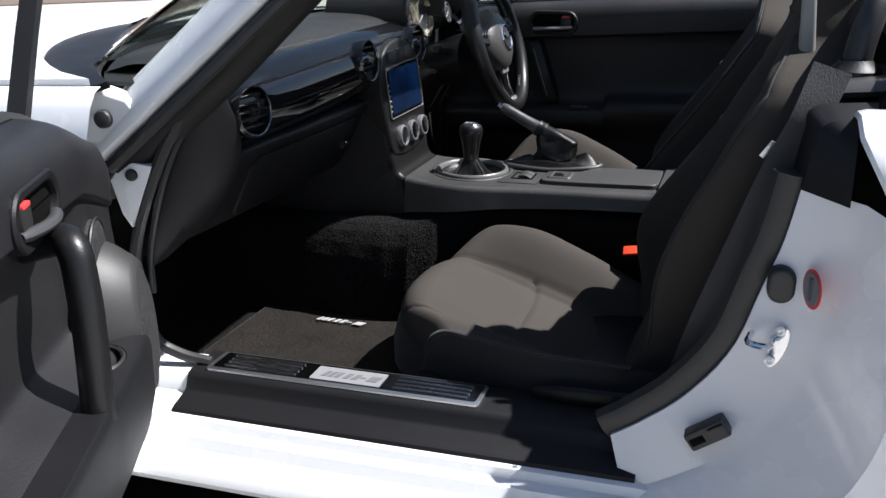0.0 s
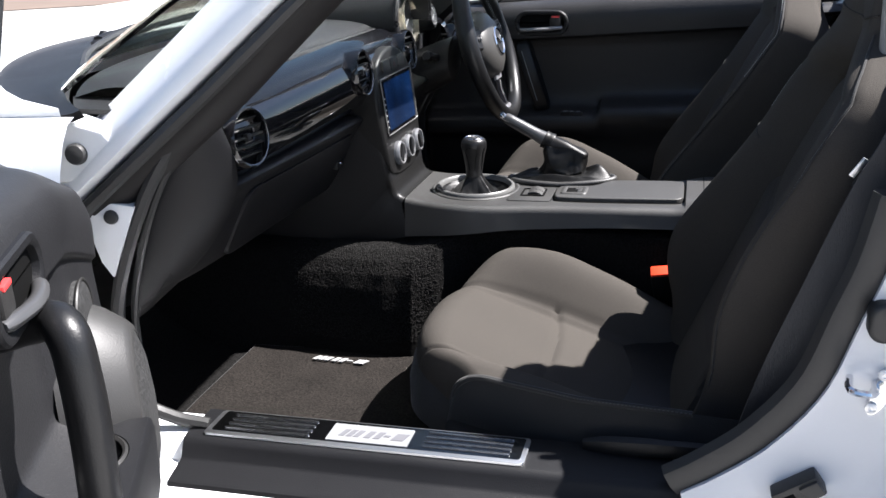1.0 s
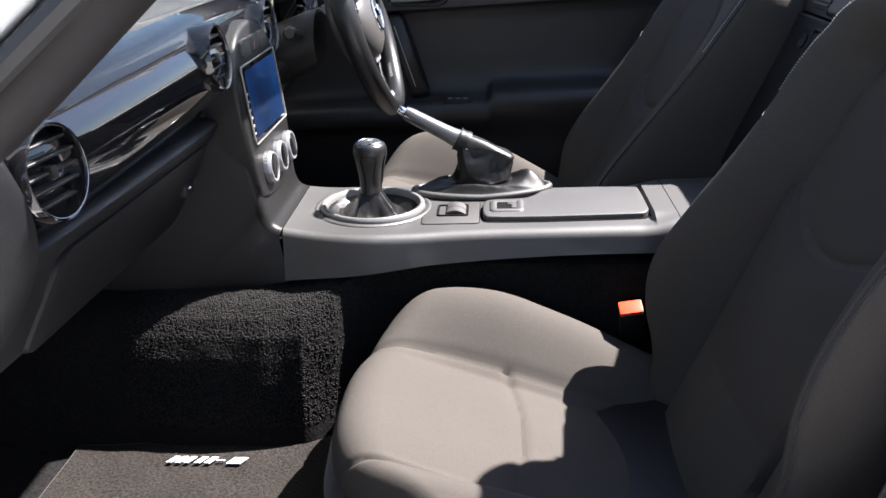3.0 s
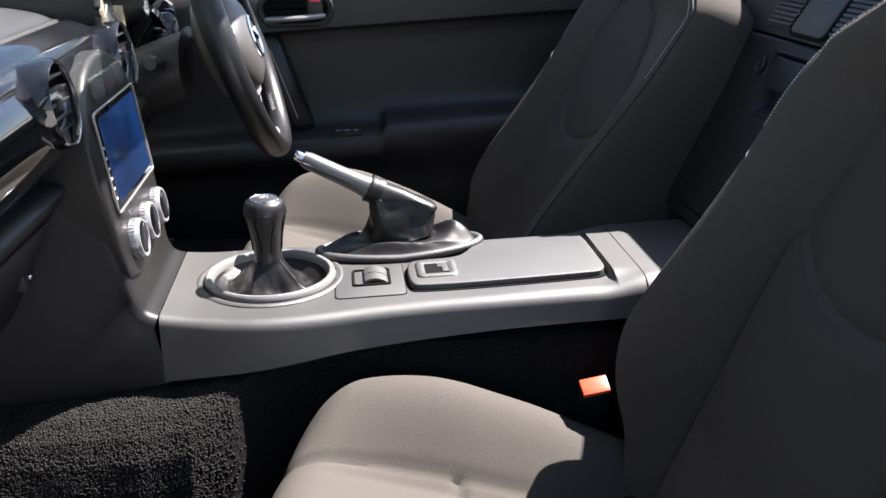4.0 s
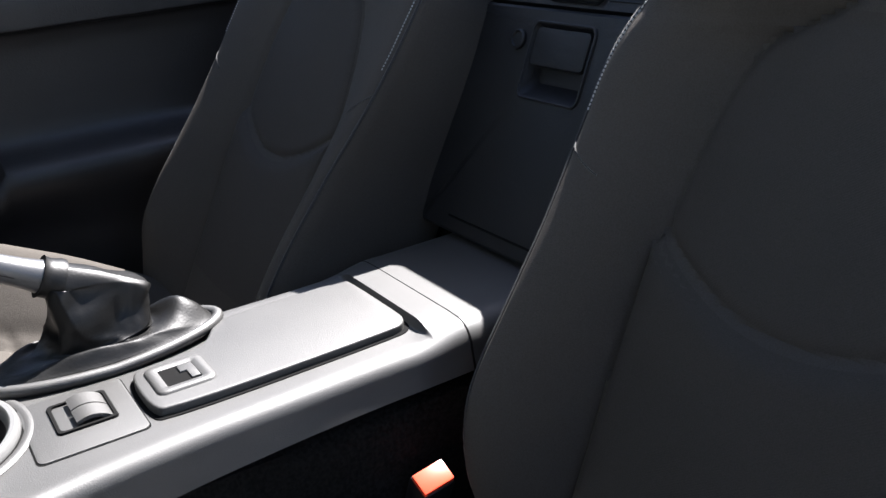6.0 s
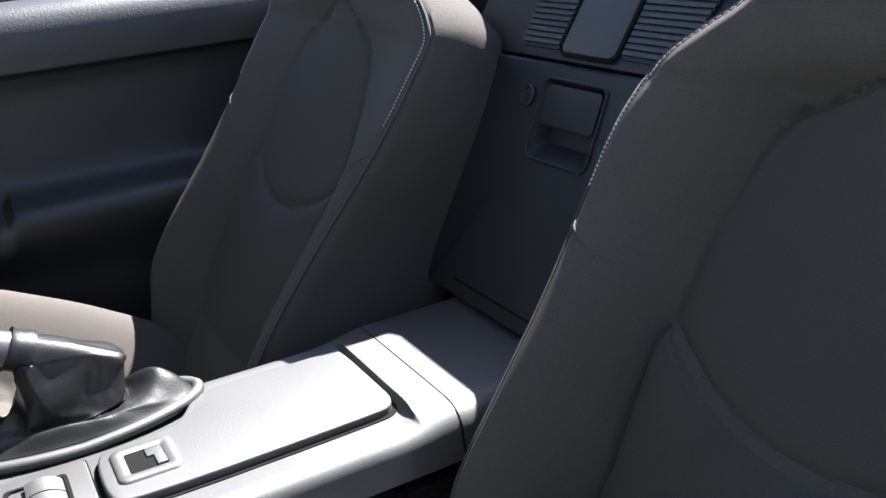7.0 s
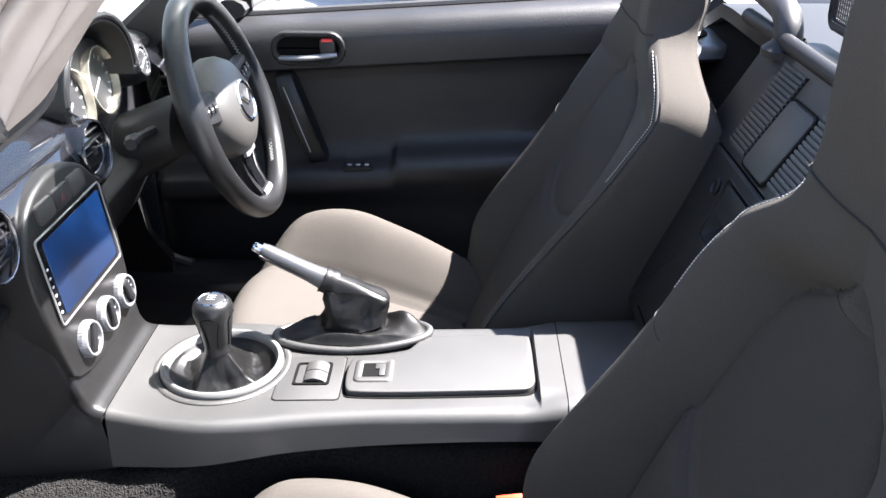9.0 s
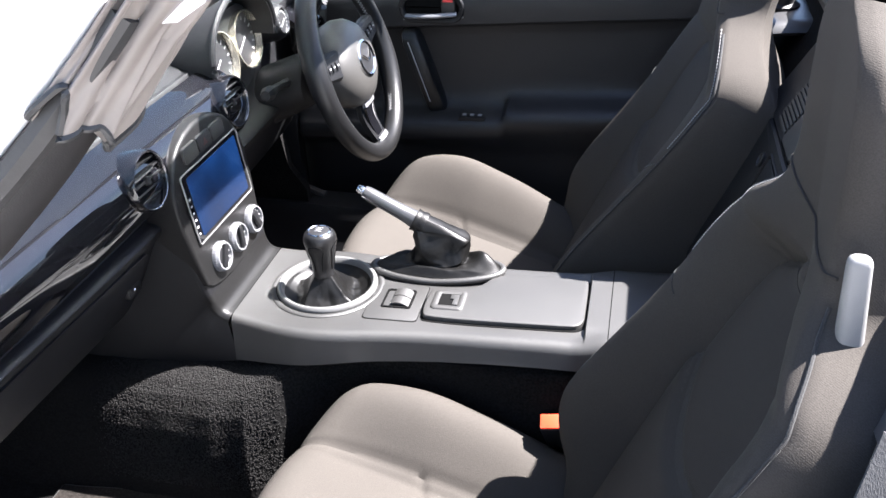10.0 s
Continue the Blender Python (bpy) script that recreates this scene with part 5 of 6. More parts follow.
    # The cup's shade is also put into its near-black colour.
    part("lever_cup", loft([cup_ring(0.0105, 0.002), cup_ring(0.012, -0.016), cup_ring(0.016, -0.030), cup_ring(0.024, -0.034)]), M["dark"], cup, "deep cup coloured dark for its shade")
    part("lever", tube([P(x0 + 0.010 + 0.102 * k / 12, 0.006 + 0.010 * math.sin(math.pi * k / 12), cz - 0.017 + 0.006 * (k / 12)) for k in range(13)], [0.005] + [0.0068 if hand > 0 else 0.0056] * 11 + [0.005], 10, flat=0.9), M["lever" if hand > 0 else "silver"], cup, "satin grey release lever" if hand > 0 else "satin silver release lever")
    part("lock_slide", box(x0 + 0.082, x0 + 0.110, min(hand * -0.022, hand * 0.010), max(hand * -0.022, hand * 0.010), cz - 0.010, cz + 0.016, 0.005), M["bezel"], cup, "grey lock slide")
    part("lock_mark", box(x0 + 0.086, x0 + 0.106, min(hand * -0.002, hand * 0.0107), max(hand * -0.002, hand * 0.0107), cz + 0.0125, cz + 0.0172, 0.0015), M["red"], cup, "red unlocked mark")

    # pull handle
    px = x0 + 0.005
    if hand > 0:
        pull = spline([P(0.302, -0.02, 0.764), P(0.312, 0.020, 0.776), P(0.331, 0.037, 0.771), P(0.341, 0.043, 0.735), P(0.349, 0.045, 0.685), P(0.360, 0.045, 0.604)], 25)
    if hand < 0:
        rows = []
        for f, w, h in ((0.0, 0.010, 0.012), (0.04, 0.016, 0.022), (0.12, 0.018, 0.030), (0.5, 0.018, 0.030), (0.88, 0.018, 0.024), (0.96, 0.017, 0.014), (1.0, 0.012, 0.004)):
            cx, cz2 = px + 0.006 + 0.060 * f, 0.782 - 0.180 * f
            rows.append([P(cx + a * w, -0.024 + b * (h + 0.010), cz2 + 0.3 * a * w) for a, b in ((-1, 0), (-1, 0.75), (-0.8, 1.0), (0.3, 1.0), (0.8, 0.9), (1, 0.6), (1, 0))])
        grab = part("pull_handle", loft(rows), M["leather"], d, "black flat slanted pull handle")
        part("edge_line", tube([P(px + 0.002 + 0.060 * f, 0.0172, 0.781 - 0.180 * f) for f in np.linspace(0.12, 0.80, 12)], 0.0011, 6), M["thread"], grab, "pale stitched edge line")
    else:
        part("pull_handle", tube(pull, [0.015] * 3 + [0.0160] * 19 + [0.016] * 3, 16), M["leather"], d, "black upright pull handle")
    if hand > 0:
        tm = Matrix.Rotation(radians(-18), 4, "Y")

        def oval(a, k, h):
            e = tm @ Vector((0.034 * k * math.cos(a), 0, 0.042 * k * math.sin(a)))
            return P(0.142 + e.x, h, 0.699 + e.z)
        turns = [2 * math.pi * k / 40 for k in range(40)]
        twg = part("tweeter_grille", loft([[oval(a, k, h) for a in turns] for k, h in ((1.0, -0.008), (1.0, 0.0035), (0.9, 0.0055), (0.5, 0.0070), (0.05, 0.0075))]), M["grille"], d, "oval perforated tweeter grille")
        part("tweeter_rim", tube([oval(a, 1.03, 0.0040) for a in turns], 0.0018, 6, closed=True, up=(0, 1, 0)), M["bezel"], twg, "thin satin rim")
    return d


PD = Vector((0.438, -0.899, 0)).normalized()
PN = Vector((-PD.y, PD.x, 0))
PO = Vector((-0.614, -0.749, 0.0))
pm = Matrix.Translation(PO) @ Matrix((PD, PN, Vector((0, 0, 1)))).transposed().to_4x4()
pdoor = door("passenger_door", "open white car door with a black inner panel", pm, 1, 0.258, (0.140, -0.075))
ddoor = door("driver_door", "closed car door with a black inner panel", Matrix.Translation((-0.70, 0.668, 0)), -1, 0.28, (0.225, 0.22))


# ---------------------------------------------------------------- storage box in the rear bulkhead
store = thing("storage_box", "black storage panel with louvres between the seat backs", "storage panel")


def on_bulk(a, b, h):
    """a across the car, b height, h out of the panel."""
    return bulk(b, a, h)


pocket = [(rounded(-0.150, 0.150, 0.618, 0.8435, 0.006), -0.040), (rounded(-0.150, 0.150, 0.618, 0.8435, 0.006), -0.003), (rounded(-0.147, 0.147, 0.621, 0.8405, 0.006), 0.0),
          (rounded(-0.039, 0.046, 0.762, 0.830, 0.008), 0.0), (rounded(-0.037, 0.044, 0.764, 0.828, 0.008), -0.003), (rounded(-0.033, 0.040, 0.778, 0.826, 0.006), -0.017)]
part("lower_panel", loft([[on_bulk(a, b, h) for a, b in pts] for pts, h in pocket]), M["soft"], store, "grained black lower panel with a finger pocket")
part("upper_panel", prism([(-0.190, 0.8460), (0.190, 0.8460), (0.200, 0.955), (-0.200, 0.955)], on_bulk, -0.040, -0.001, 0.003), M["soft"], store, "grained black upper panel")
part("cubby_flap", prism(rounded(-0.034, 0.041, 0.7915, 0.8260, 0.005), on_bulk, -0.008, 0.0006, 0.002), M["soft"], store, "black release flap")
part("cubby_rim", tube([on_bulk(a, b, 0.0005) for a, b in rounded(-0.0395, 0.0465, 0.7615, 0.8305, 0.008)], 0.0016, 6, closed=True, up=(1, 0, 0)), M["soft"], store, "raised edge of the pocket")
part("panel_groove", tube([on_bulk(a, 0.6335, 0.0004) for a in np.linspace(-0.10, 0.10, 9)], 0.0012, 5), M["dark"], store)
part("lock", revolve([(0.010, 0.0), (0.010, 0.003), (0.008, 0.004), (0.007, 0.002), (0.002, 0.002)], 24, axes(on_bulk(0.064, 0.812, 0.0), (0, 1, 0), (-0.938, 0, 0.347))), M["plastic"], store, "round black key lock")
plate = part("blank_plate", prism(rounded(-0.034, 0.037, 0.852, 0.922, 0.007), on_bulk, 0.0, 0.0035, 0.002), M["bezel"], store, "smooth dark blank plate")
part("plate_edge", tube([on_bulk(a, b, 0.001) for a, b in rounded(-0.036, 0.039, 0.850, 0.924, 0.008)], 0.0012, 6, closed=True, up=(1, 0, 0)), M["dark"], plate)
for y0, y1, grow in ((0.043, 0.098, 0.012), (-0.104, -0.041, -0.022)):
    part("louvre_backing", prism([(y0, 0.854), (y1, 0.854), (y1 + (grow if grow > 0 else 0), 0.944), (y0 + (grow if grow < 0 else 0), 0.944)], on_bulk, -0.001, 0.0006), M["soft"], store, "dark louvre opening")
    for k in range(18):
        z = 0.857 + 0.0049 * k
        f = k / 17
        a, b = y0 + (grow * f if grow < 0 else 0), y1 + (grow * f if grow > 0 else 0)
        part("louvre_slat", prism([(a, z), (b, z), (b, z + 0.0029), (a, z + 0.0029)], on_bulk, 0.0, 0.0030), M["bezel"], store)
part("top_ledge", tube([on_bulk(y, 0.958, 0.0) for y in np.linspace(-0.30, 0.30, 16)], 0.010, 16), M["soft"], store, "rounded black ledge")

deflector = thing("wind_deflector", "black mesh wind deflector panel behind the seats", "wind deflector")
part("deflector_frame", tube([(0.360, a, b) for a, b in rounded(-0.205, 0.205, 0.968, 1.050, 0.014)], 0.007, 8, closed=True, up=(1, 0, 0)), M["plastic"], deflector, "black plastic frame")
mesh = bmesh.new()
for k in range(66):
    y = -0.20 + 0.0061 * k
    tube([(0.360, y, 0.970), (0.360, y, 1.048)], 0.0011, 4, up=(1, 0, 0), bm=mesh)
for k in range(13):
    z = 0.972 + 0.0061 * k
    tube([(0.360, -0.203, z), (0.360, 0.203, z)], 0.0011, 4, up=(1, 0, 0), bm=mesh)
tagged(part("mesh", mesh, M["bezel"], deflector, "fine dark mesh"), kind="stuff")

# ---------------------------------------------------------------- roll hoops and the padded caps beside them
for hand in (-1, 1):
    hoop = thing("roll_hoop", "satin grey roll hoop behind a seat", "roll hoop", "pair of roll hoops")
    path = spline([(0.262, hand * 0.492, 0.86), (0.266, hand * 0.490, 0.92), (0.278, hand * 0.478, 0.966), (0.292, hand * 0.44, 0.988), (0.298, hand * 0.33, 0.994), (0.298, hand * 0.21, 0.988), (0.296, hand * 0.168, 0.970), (0.296, hand * 0.160, 0.93)], 41)
    part("tube", tube(path, 0.0165, 14), M["hoop"], hoop, "satin grey tube")
    for y in (0.500, 0.160):
        part("hoop_foot", revolve([(0.030, 0), (0.030, 0.008), (0.022, 0.014), (0.018, 0.02)], 20, Matrix.Translation((0.262 if y > 0.3 else 0.296, hand * y, 0.885 if y > 0.3 else 0.940))), M["plastic"], hoop)
    pad = thing("padded_cover", "grained black padded cover with pale stitching beside the seat", "padded cover", "pair of padded covers")

    def pad_top(u, v):
        x, y = 0.2235 + 0.19 * u, hand * (0.400 + 0.150 * v)
        e = min(u, 1 - u, v, 1 - v)
        return (x, y, 0.870 + 0.014 * math.sqrt(min(1, e / 0.12)) + 0.02 * u + 0.002 * noise.noise((x * 18, y * 18, 0)))
    part("pad", thick(surf(pad_top, 24, 24), 0.012), M["grip"], pad, "soft grained pad")
    part("stitching", stitches([Vector(pad_top(0.10, v)) + Vector((0, 0, 0.001)) for v in np.linspace(0.08, 0.92, 48)], 0.7, 0.0006), M["thread"], pad, "pale stitches")

# upright guide beside the passenger's backrest
guide = thing("belt_guide", "upright smooth grey plastic belt guide beside the seat", "belt guide")
def guide_ring(z):
    w = 0.0085 * max(0.0, 1 - max(0.0, (z - 0.968) / 0.0075) ** 3) ** 0.5 * (1 + 0.3 * max(0.0, 0.97 - z) / 0.1)
    x, y = 0.2045 + 0.07 * (0.975 - z), -0.448 - 0.02 * (0.975 - z)
    return [(x + w * math.copysign(abs(math.cos(a)) ** 0.6, math.cos(a)), y + 0.7 * w * math.copysign(abs(math.sin(a)) ** 0.8, math.sin(a)), z) for a in (2 * math.pi * k / 20 for k in range(20))]


part("guide_post", loft([guide_ring(z) for z in (0.72, 0.76, 0.80, 0.84, 0.87, 0.90, 0.93, 0.95, 0.968, 0.971, 0.973, 0.9745, 0.9752)]), M["guide"], guide, "rounded pale grey post")

# ---------------------------------------------------------------- belts
for hand in (-1, 1):
    sx = 0.0 if hand < 0 else -0.02
    belt = thing("seat_belt", "black seat belt hanging beside the seat", "seat belt", "pair of seat belts")
    run = spline([(0.235 + sx, hand * 0.545, 0.90), (0.215 + sx, hand * 0.566, 0.84), (0.192 + sx, hand * 0.568, 0.78), (0.160 + sx, hand * 0.570, 0.68), (0.12 + sx, hand * 0.568, 0.55), (0.09 + sx, hand * 0.560, 0.42)], 31)
    rings = []
    for i, q in enumerate(run):
        d = (run[min(i + 1, 30)] - run[max(i - 1, 0)]).normalized()
        s = d.cross(Vector((0, 1, 0))).normalized()
        s = (s + 0.25 * math.sin(i * 0.25) * Vector((0, 1, 0))).normalized()
        t = s.cross(d)
        rings.append([q + s * a + t * b for a, b in ((-0.022, -0.0009), (0.022, -0.0009), (0.022, 0.0009), (-0.022, 0.0009))])
    part("webbing", loft(rings), M["webbing"], belt, "black woven webbing")
    tm_ = axes((0.176 + sx, hand * 0.562, 0.806), (0.55, 0, 0.83), (0.1, hand, 0))
    tongue = part("tongue", move(box(-0.013, 0.010, -0.0035, 0.0035, -0.0012, 0.0012, 0.001), tm_), M["steel"], belt, "steel belt tongue")
    part("tongue_grip", move(box(-0.020, 0.006, -0.020, -0.006, -0.005, 0.005, 0.004), tm_), M["plastic"], tongue)

    buckle = thing("belt_buckle", "black belt buckle with an orange-red release button", "belt buckle", "pair of belt buckles")
    bx = -0.026 if hand < 0 else -0.06
    m = axes((bx, hand * 0.114, 0.497), (1, 0, 0.18), (-0.12, hand * 0.45, 0.80))
    part("buckle_body", move(box(-0.016, 0.016, -0.012, 0.012, -0.07, 0.003, 0.004), m), M["plastic"], buckle)
    part("release_button", move(box(-0.0150, 0.0150, -0.0100, 0.0100, -0.004, 0.0070, 0.002), m), M["orange"], buckle, "orange-red button")
    part("buckle_stalk", tube([m @ Vector((0, 0, -0.06)), m @ Vector((0.0, 0.0, -0.11)), (bx + 0.05, hand * 0.112, 0.34)], 0.008, 8), M["plastic"], buckle)

# ---------------------------------------------------------------- sill scuff plate, floor mats
for hand in (-1,):
    scuff = thing("scuff_plate", "polished steel scuff plate on the sill", "scuff plate")

    def on_sill(a, b, h):
        return (a, hand * (0.636 - b - lerp(SILL, a)), 0.4225 + h)

    part("plate", prism(rounded(-0.596, -0.166, 0.0, 0.060, 0.006), on_sill, -0.0008, 0.0028, 0.0012), M["steel"], scuff, "brushed steel plate")
    part("plate_field", prism(rounded(-0.588, -0.172, 0.008, 0.057, 0.004), on_sill, 0.002, 0.0033), M["field"], scuff, "polished steel field")
    for a0, a1 in ((-0.572, -0.452), (-0.300, -0.186)):
        for k in range(4):
            b = 0.014 + 0.011 * k
            part("tread_rib", prism(rounded(a0, a1, b, b + 0.0045, 0.002), on_sill, 0.002, 0.0052, 0.001), M["rib"], scuff, "raised steel rib")
    badge = part("badge", prism(rounded(-0.428, -0.318, 0.010, 0.050, 0.002), on_sill, 0.002, 0.0046), M["badge"], scuff, "pale badge plate with plain dark marks")
    for a, w, b0, b1 in ((-0.414, 0.007, 0.021, 0.037), (-0.404, 0.007, 0.021, 0.037), (-0.394, 0.007, 0.021, 0.037), (-0.380, 0.008, 0.021, 0.037), (-0.367, 0.008, 0.021, 0.037), (-0.3545, 0.0080, 0.027, 0.031), (-0.3430, 0.0160, 0.021, 0.037)):
        part("mark", prism([(a, b0), (a + w, b0), (a + w + 0.35 * (b1 - b0), b1), (a + 0.35 * (b1 - b0), b1)], on_sill, 0.004, 0.0052), M["darkgrey"], badge)


for hand in (-1, 1):
    fm = thing("floor_mat", "dark grey-brown carpet floor mat", "floor mat", "pair of floor mats")

    def mat_top(u, v):
        x = -0.752 + 0.40 * u
        y0, y1 = 0.500, 0.148 + 0.042 * (1 - u)
        return (x, hand * (y0 + (y1 - y0) * v), 0.3225 + 0.0016 * noise.noise((x * 14, v * 6, hand)) + 0.015 * max(0, 0.12 - u))
    part("mat_body", thick(surf(mat_top, 40, 34), 0.007), M["mat"], fm, "short grey-brown pile")
    rimp = [mat_top(u, 1) for u in np.linspace(0, 1, 18)] + [mat_top(1, v) for v in np.linspace(1, 0, 18)] + [mat_top(u, 0) for u in np.linspace(1, 0, 18)] + [mat_top(0, v) for v in np.linspace(0, 1, 18)]
    part("binding", tube([Vector(q) - Vector((0, 0, 0.003)) for q in rimp], 0.0032, 6), M["seatside"], fm, "black bound edge")
    if hand < 0:
        for a, w, b0, b1 in ((-0.622, 0.007, 0.0, 0.014), (-0.611, 0.007, 0.0, 0.014), (-0.600, 0.007, 0.0, 0.014), (-0.586, 0.008, 0.0, 0.014), (-0.573, 0.008, 0.0, 0.014), (-0.558, 0.010, 0.0055, 0.0085), (-0.544, 0.018, 0.0, 0.014)):
            part("stitched_mark", prism([(a, b0), (a + w, b0), (a + w + 0.6 * (b1 - b0), b1), (a + 0.6 * (b1 - b0), b1)], lambda p, q, h: (p, -0.228 + q, 0.3262 + h), 0, 0.0016), M["thread"], fm, "pale stitched mark")

# ---------------------------------------------------------------- fittings on the jamb and front post
stop = tagged(link_bm("jamb_rubber_stop", join(prism(rounded(0.190, 0.221, 0.644, 0.688, 0.0150), lambda a, b, h: (a, -0.634 - h, b), -0.01, 0.012, 0.006, 3)), M["rubber"]), "oval black rubber stop on the door jamb", "rubber stop")
plug = thing("jamb_block", "black ribbed plastic block on the door jamb", "door stop")
bmx = axes((0.143, -0.652, 0.468), (0.80, 0, 0.60), (0, -1, 0))
part("block", move(box(-0.027, 0.027, -0.012, 0.012, -0.01, 0.014, 0.004), bmx), M["rubber"], plug)
part("notch", move(box(-0.023, -0.004, -0.005, 0.005, 0.012, 0.0150, 0.001), bmx), M["dark"], plug)
part("boss", move(box(0.004, 0.026, -0.009, 0.009, 0.012, 0.019, 0.003), bmx), M["rubber"], plug)
striker = thing("door_striker", "zinc door striker on the jamb", "door striker")
part("striker_plate", prism([(0.210 + 0.009 * math.cos(a) + 0.007 * math.sin(a), 0.590 + 0.027 * math.sin(a)) for a in (2 * math.pi * k / 24 for k in range(24))], lambda a, b, h: (a, -0.640 - h - 0.25 * (a - 0.2), b), -0.004, 0.006, 0.002), M["chrome"], striker, "oval plate")
part("striker_loop", tube(spline([(0.205, -0.640, 0.598), (0.200, -0.668, 0.600), (0.186, -0.674, 0.602), (0.176, -0.668, 0.603), (0.180, -0.640, 0.602)], 15), 0.004, 8), M["chrome"], striker, "bent steel loop")
for z in (0.573, 0.612):
    part("screw", revolve([(0.006, 0), (0.006, 0.003), (0.003, 0.004), (0.001, 0.003)], 12, axes((0.206 + 0.2 * (z - 0.59), -0.647, z), (1, 0, 0), (0, -1, 0))), M["steel"], striker)
sticker = thing("warning_sticker", "round red and white warning sticker on the jamb", "sticker")
sm = axes((0.237, -0.664, 0.674), (0, 0, 1), (-0.93, -0.36, 0))
part("disc", revolve([(0.0225, 0.0), (0.0225, 0.0012), (0.002, 0.0013)], 28, sm), M["red"], sticker, "red disc")
part("disc_field", revolve([(0.019, 0.0010), (0.019, 0.0020), (0.002, 0.0021)], 28, sm), M["badge"], sticker, "pale inner field")
part("disc_mark", move(box(-0.013, 0.013, -0.004, 0.004, 0.0018, 0.0030, 0.001), sm), M["darkgrey"], sticker)

# front post: painted corner with its two rubber stops
part("front_post", prism([(-0.640, 0.741), (-0.682, 0.747), (-0.706, 0.718), (-0.694, 0.668), (-0.682, 0.648)], lambda a, b, h: (a, -0.640 - h - 0.15 * (-0.65 - a), b), -0.02, 0.008, 0.002), M["white"], car, "white painted front door post")
part("wing_corner", prism([(-0.640, 0.815), (-0.655, 0.838), (-0.70, 0.850), (-0.765, 0.856), (-0.80, 0.80), (-0.74, 0.772), (-0.685, 0.776)], lambda a, b, h: (a, -0.655 - h - 0.12 * (-0.65 - a), b), -0.03, 0.008, 0.005, 3), M["white"], car, "white painted corner at the pillar's foot")
for x, y, z, r in ((-0.671, -0.652, 0.728, 0.0076), (-0.690, -0.672, 0.811, 0.0108)):
    st = tagged(link_bm("post_rubber_stop", revolve([(r * 1.2, -0.006), (r * 1.2, 0.001), (r, 0.005), (r * 0.6, 0.0065), (0.001, 0.0068)], 24, axes((x, y, z), (1, 0, 0), (0.25, -1, 0.1))), M["rubber"]), "round black rubber stop on the front post", "rubber stop", "front post rubber stops")

# ---------------------------------------------------------------- fittings of the open door
pd = pdoor
spm = axes((0.128, 0.006, 0.598), (1, 0, 0), (-0.10, 1, 0.04)) @ Matrix.Diagonal((0.86, 1.25, 1, 1))
spk = part("speaker_pod", revolve([(0.098, -0.03), (0.093, -0.006), (0.084, 0.014), (0.072, 0.032), (0.066, 0.0385), (0.061, 0.0395)], 56, spm), M["pod"], pd, "dark grey moulded speaker pod")
part("speaker_grille", revolve([(0.0625, 0.034), (0.0615, 0.0385), (0.045, 0.0440), (0.022, 0.0465), (0.002, 0.047)], 56, spm), M["grille"], spk, "perforated black grille")
CUP = (0.250, 0.004)


def tray_out(a, s=1.0):
    """Edge of the moulded tray round the cup, seen from above, at the angle a."""
    dx, dy = math.cos(a), math.sin(a)
    r = min((0.66 if dx > 0 else 0.066) / max(abs(dx), 1e-4), (0.056 if dy > 0 else 0.05) / max(abs(dy), 1e-4))
    return CUP[0] + dx * r * s, CUP[1] + dy * r * s


ang = [2 * math.pi * k / 240 for k in range(240)]
rings = [[(*q, z + 0.05 * max(0.0, q[0] - 0.30)) for a in ang for q in [tray_out(a, s)]] for s, z in ((0.80, 0.50), (0.97, 0.54), (1.0, 0.600), (0.97, 0.612), (0.93, 0.615))]
rings += [[(CUP[0] + r * math.cos(a), CUP[1] + r * math.sin(a), z) for a in ang] for r, z in ((0.0435, 0.616), (0.041, 0.613), (0.038, 0.56), (0.002, 0.558))]
cuph = part("cup_holder", loft(rings), M["soft"], pd, "moulded black armrest with a round cup holder")
cupm = Matrix.Translation((CUP[0], CUP[1], 0.613))
part("cup_rim", revolve([(0.0375, 0.0025), (0.040, 0.0045), (0.0425, 0.0025), (0.040, 0.001)], 32, cupm), M["bezel"], cuph, "smooth rim")

msw = part("mirror_switch", box(0.395, 0.450, -0.030, -0.006, 0.602, 0.6125, 0.003), M["plastic"], ddoor, "black mirror switch on the armrest")
for k in range(3):
    part("switch_mark", box(0.402 + 0.016 * k, 0.410 + 0.016 * k, -0.022, -0.012, 0.6115, 0.6131, 0.0), M["thread"], msw)

# ---------------------------------------------------------------- outside: driver's mirror, wiper, parked car, wall
mir = thing("door_mirror", "white door mirror on the far side of the car", "door mirror")
mm = axes((-0.455, 0.86, 0.945), (0, 1, 0), (1, -0.25, 0.0))
part("mirror_shell", loft([[mm @ Vector((r * w * math.cos(a), r * 0.075 * math.sin(a) * (1 + 0.1 * math.cos(a)), h)) for a in (2 * math.pi * k / 28 for k in range(28))] for r, w, h in ((0.45, 0.10, -0.085), (0.82, 0.105, -0.065), (1.0, 0.105, -0.02), (1.0, 0.105, 0.012), (0.95, 0.105, 0.016))]), M["white"], mir, "white mirror shell")
part("mirror_glass", prism([(0.094 * math.cos(a), 0.066 * math.sin(a) * (1 + 0.1 * math.cos(a))) for a in (2 * math.pi * k / 28 for k in range(28))], lambda a, b, h: mm @ Vector((a, b, h)), 0.010, 0.0175), M["mirror"], mir, "mirror glass")
# Dark ring added to stand for the white shell's shaded rim.
part("mirror_rim_shade", tube([mm @ Vector((0.097 * math.cos(a), 0.069 * math.sin(a) * (1 + 0.1 * math.cos(a)), 0.016)) for a in (2 * math.pi * k / 40 for k in range(40))], 0.005, 6, closed=True), M["rubber"], mir, "dark ring round the glass for the shell's shaded rim")
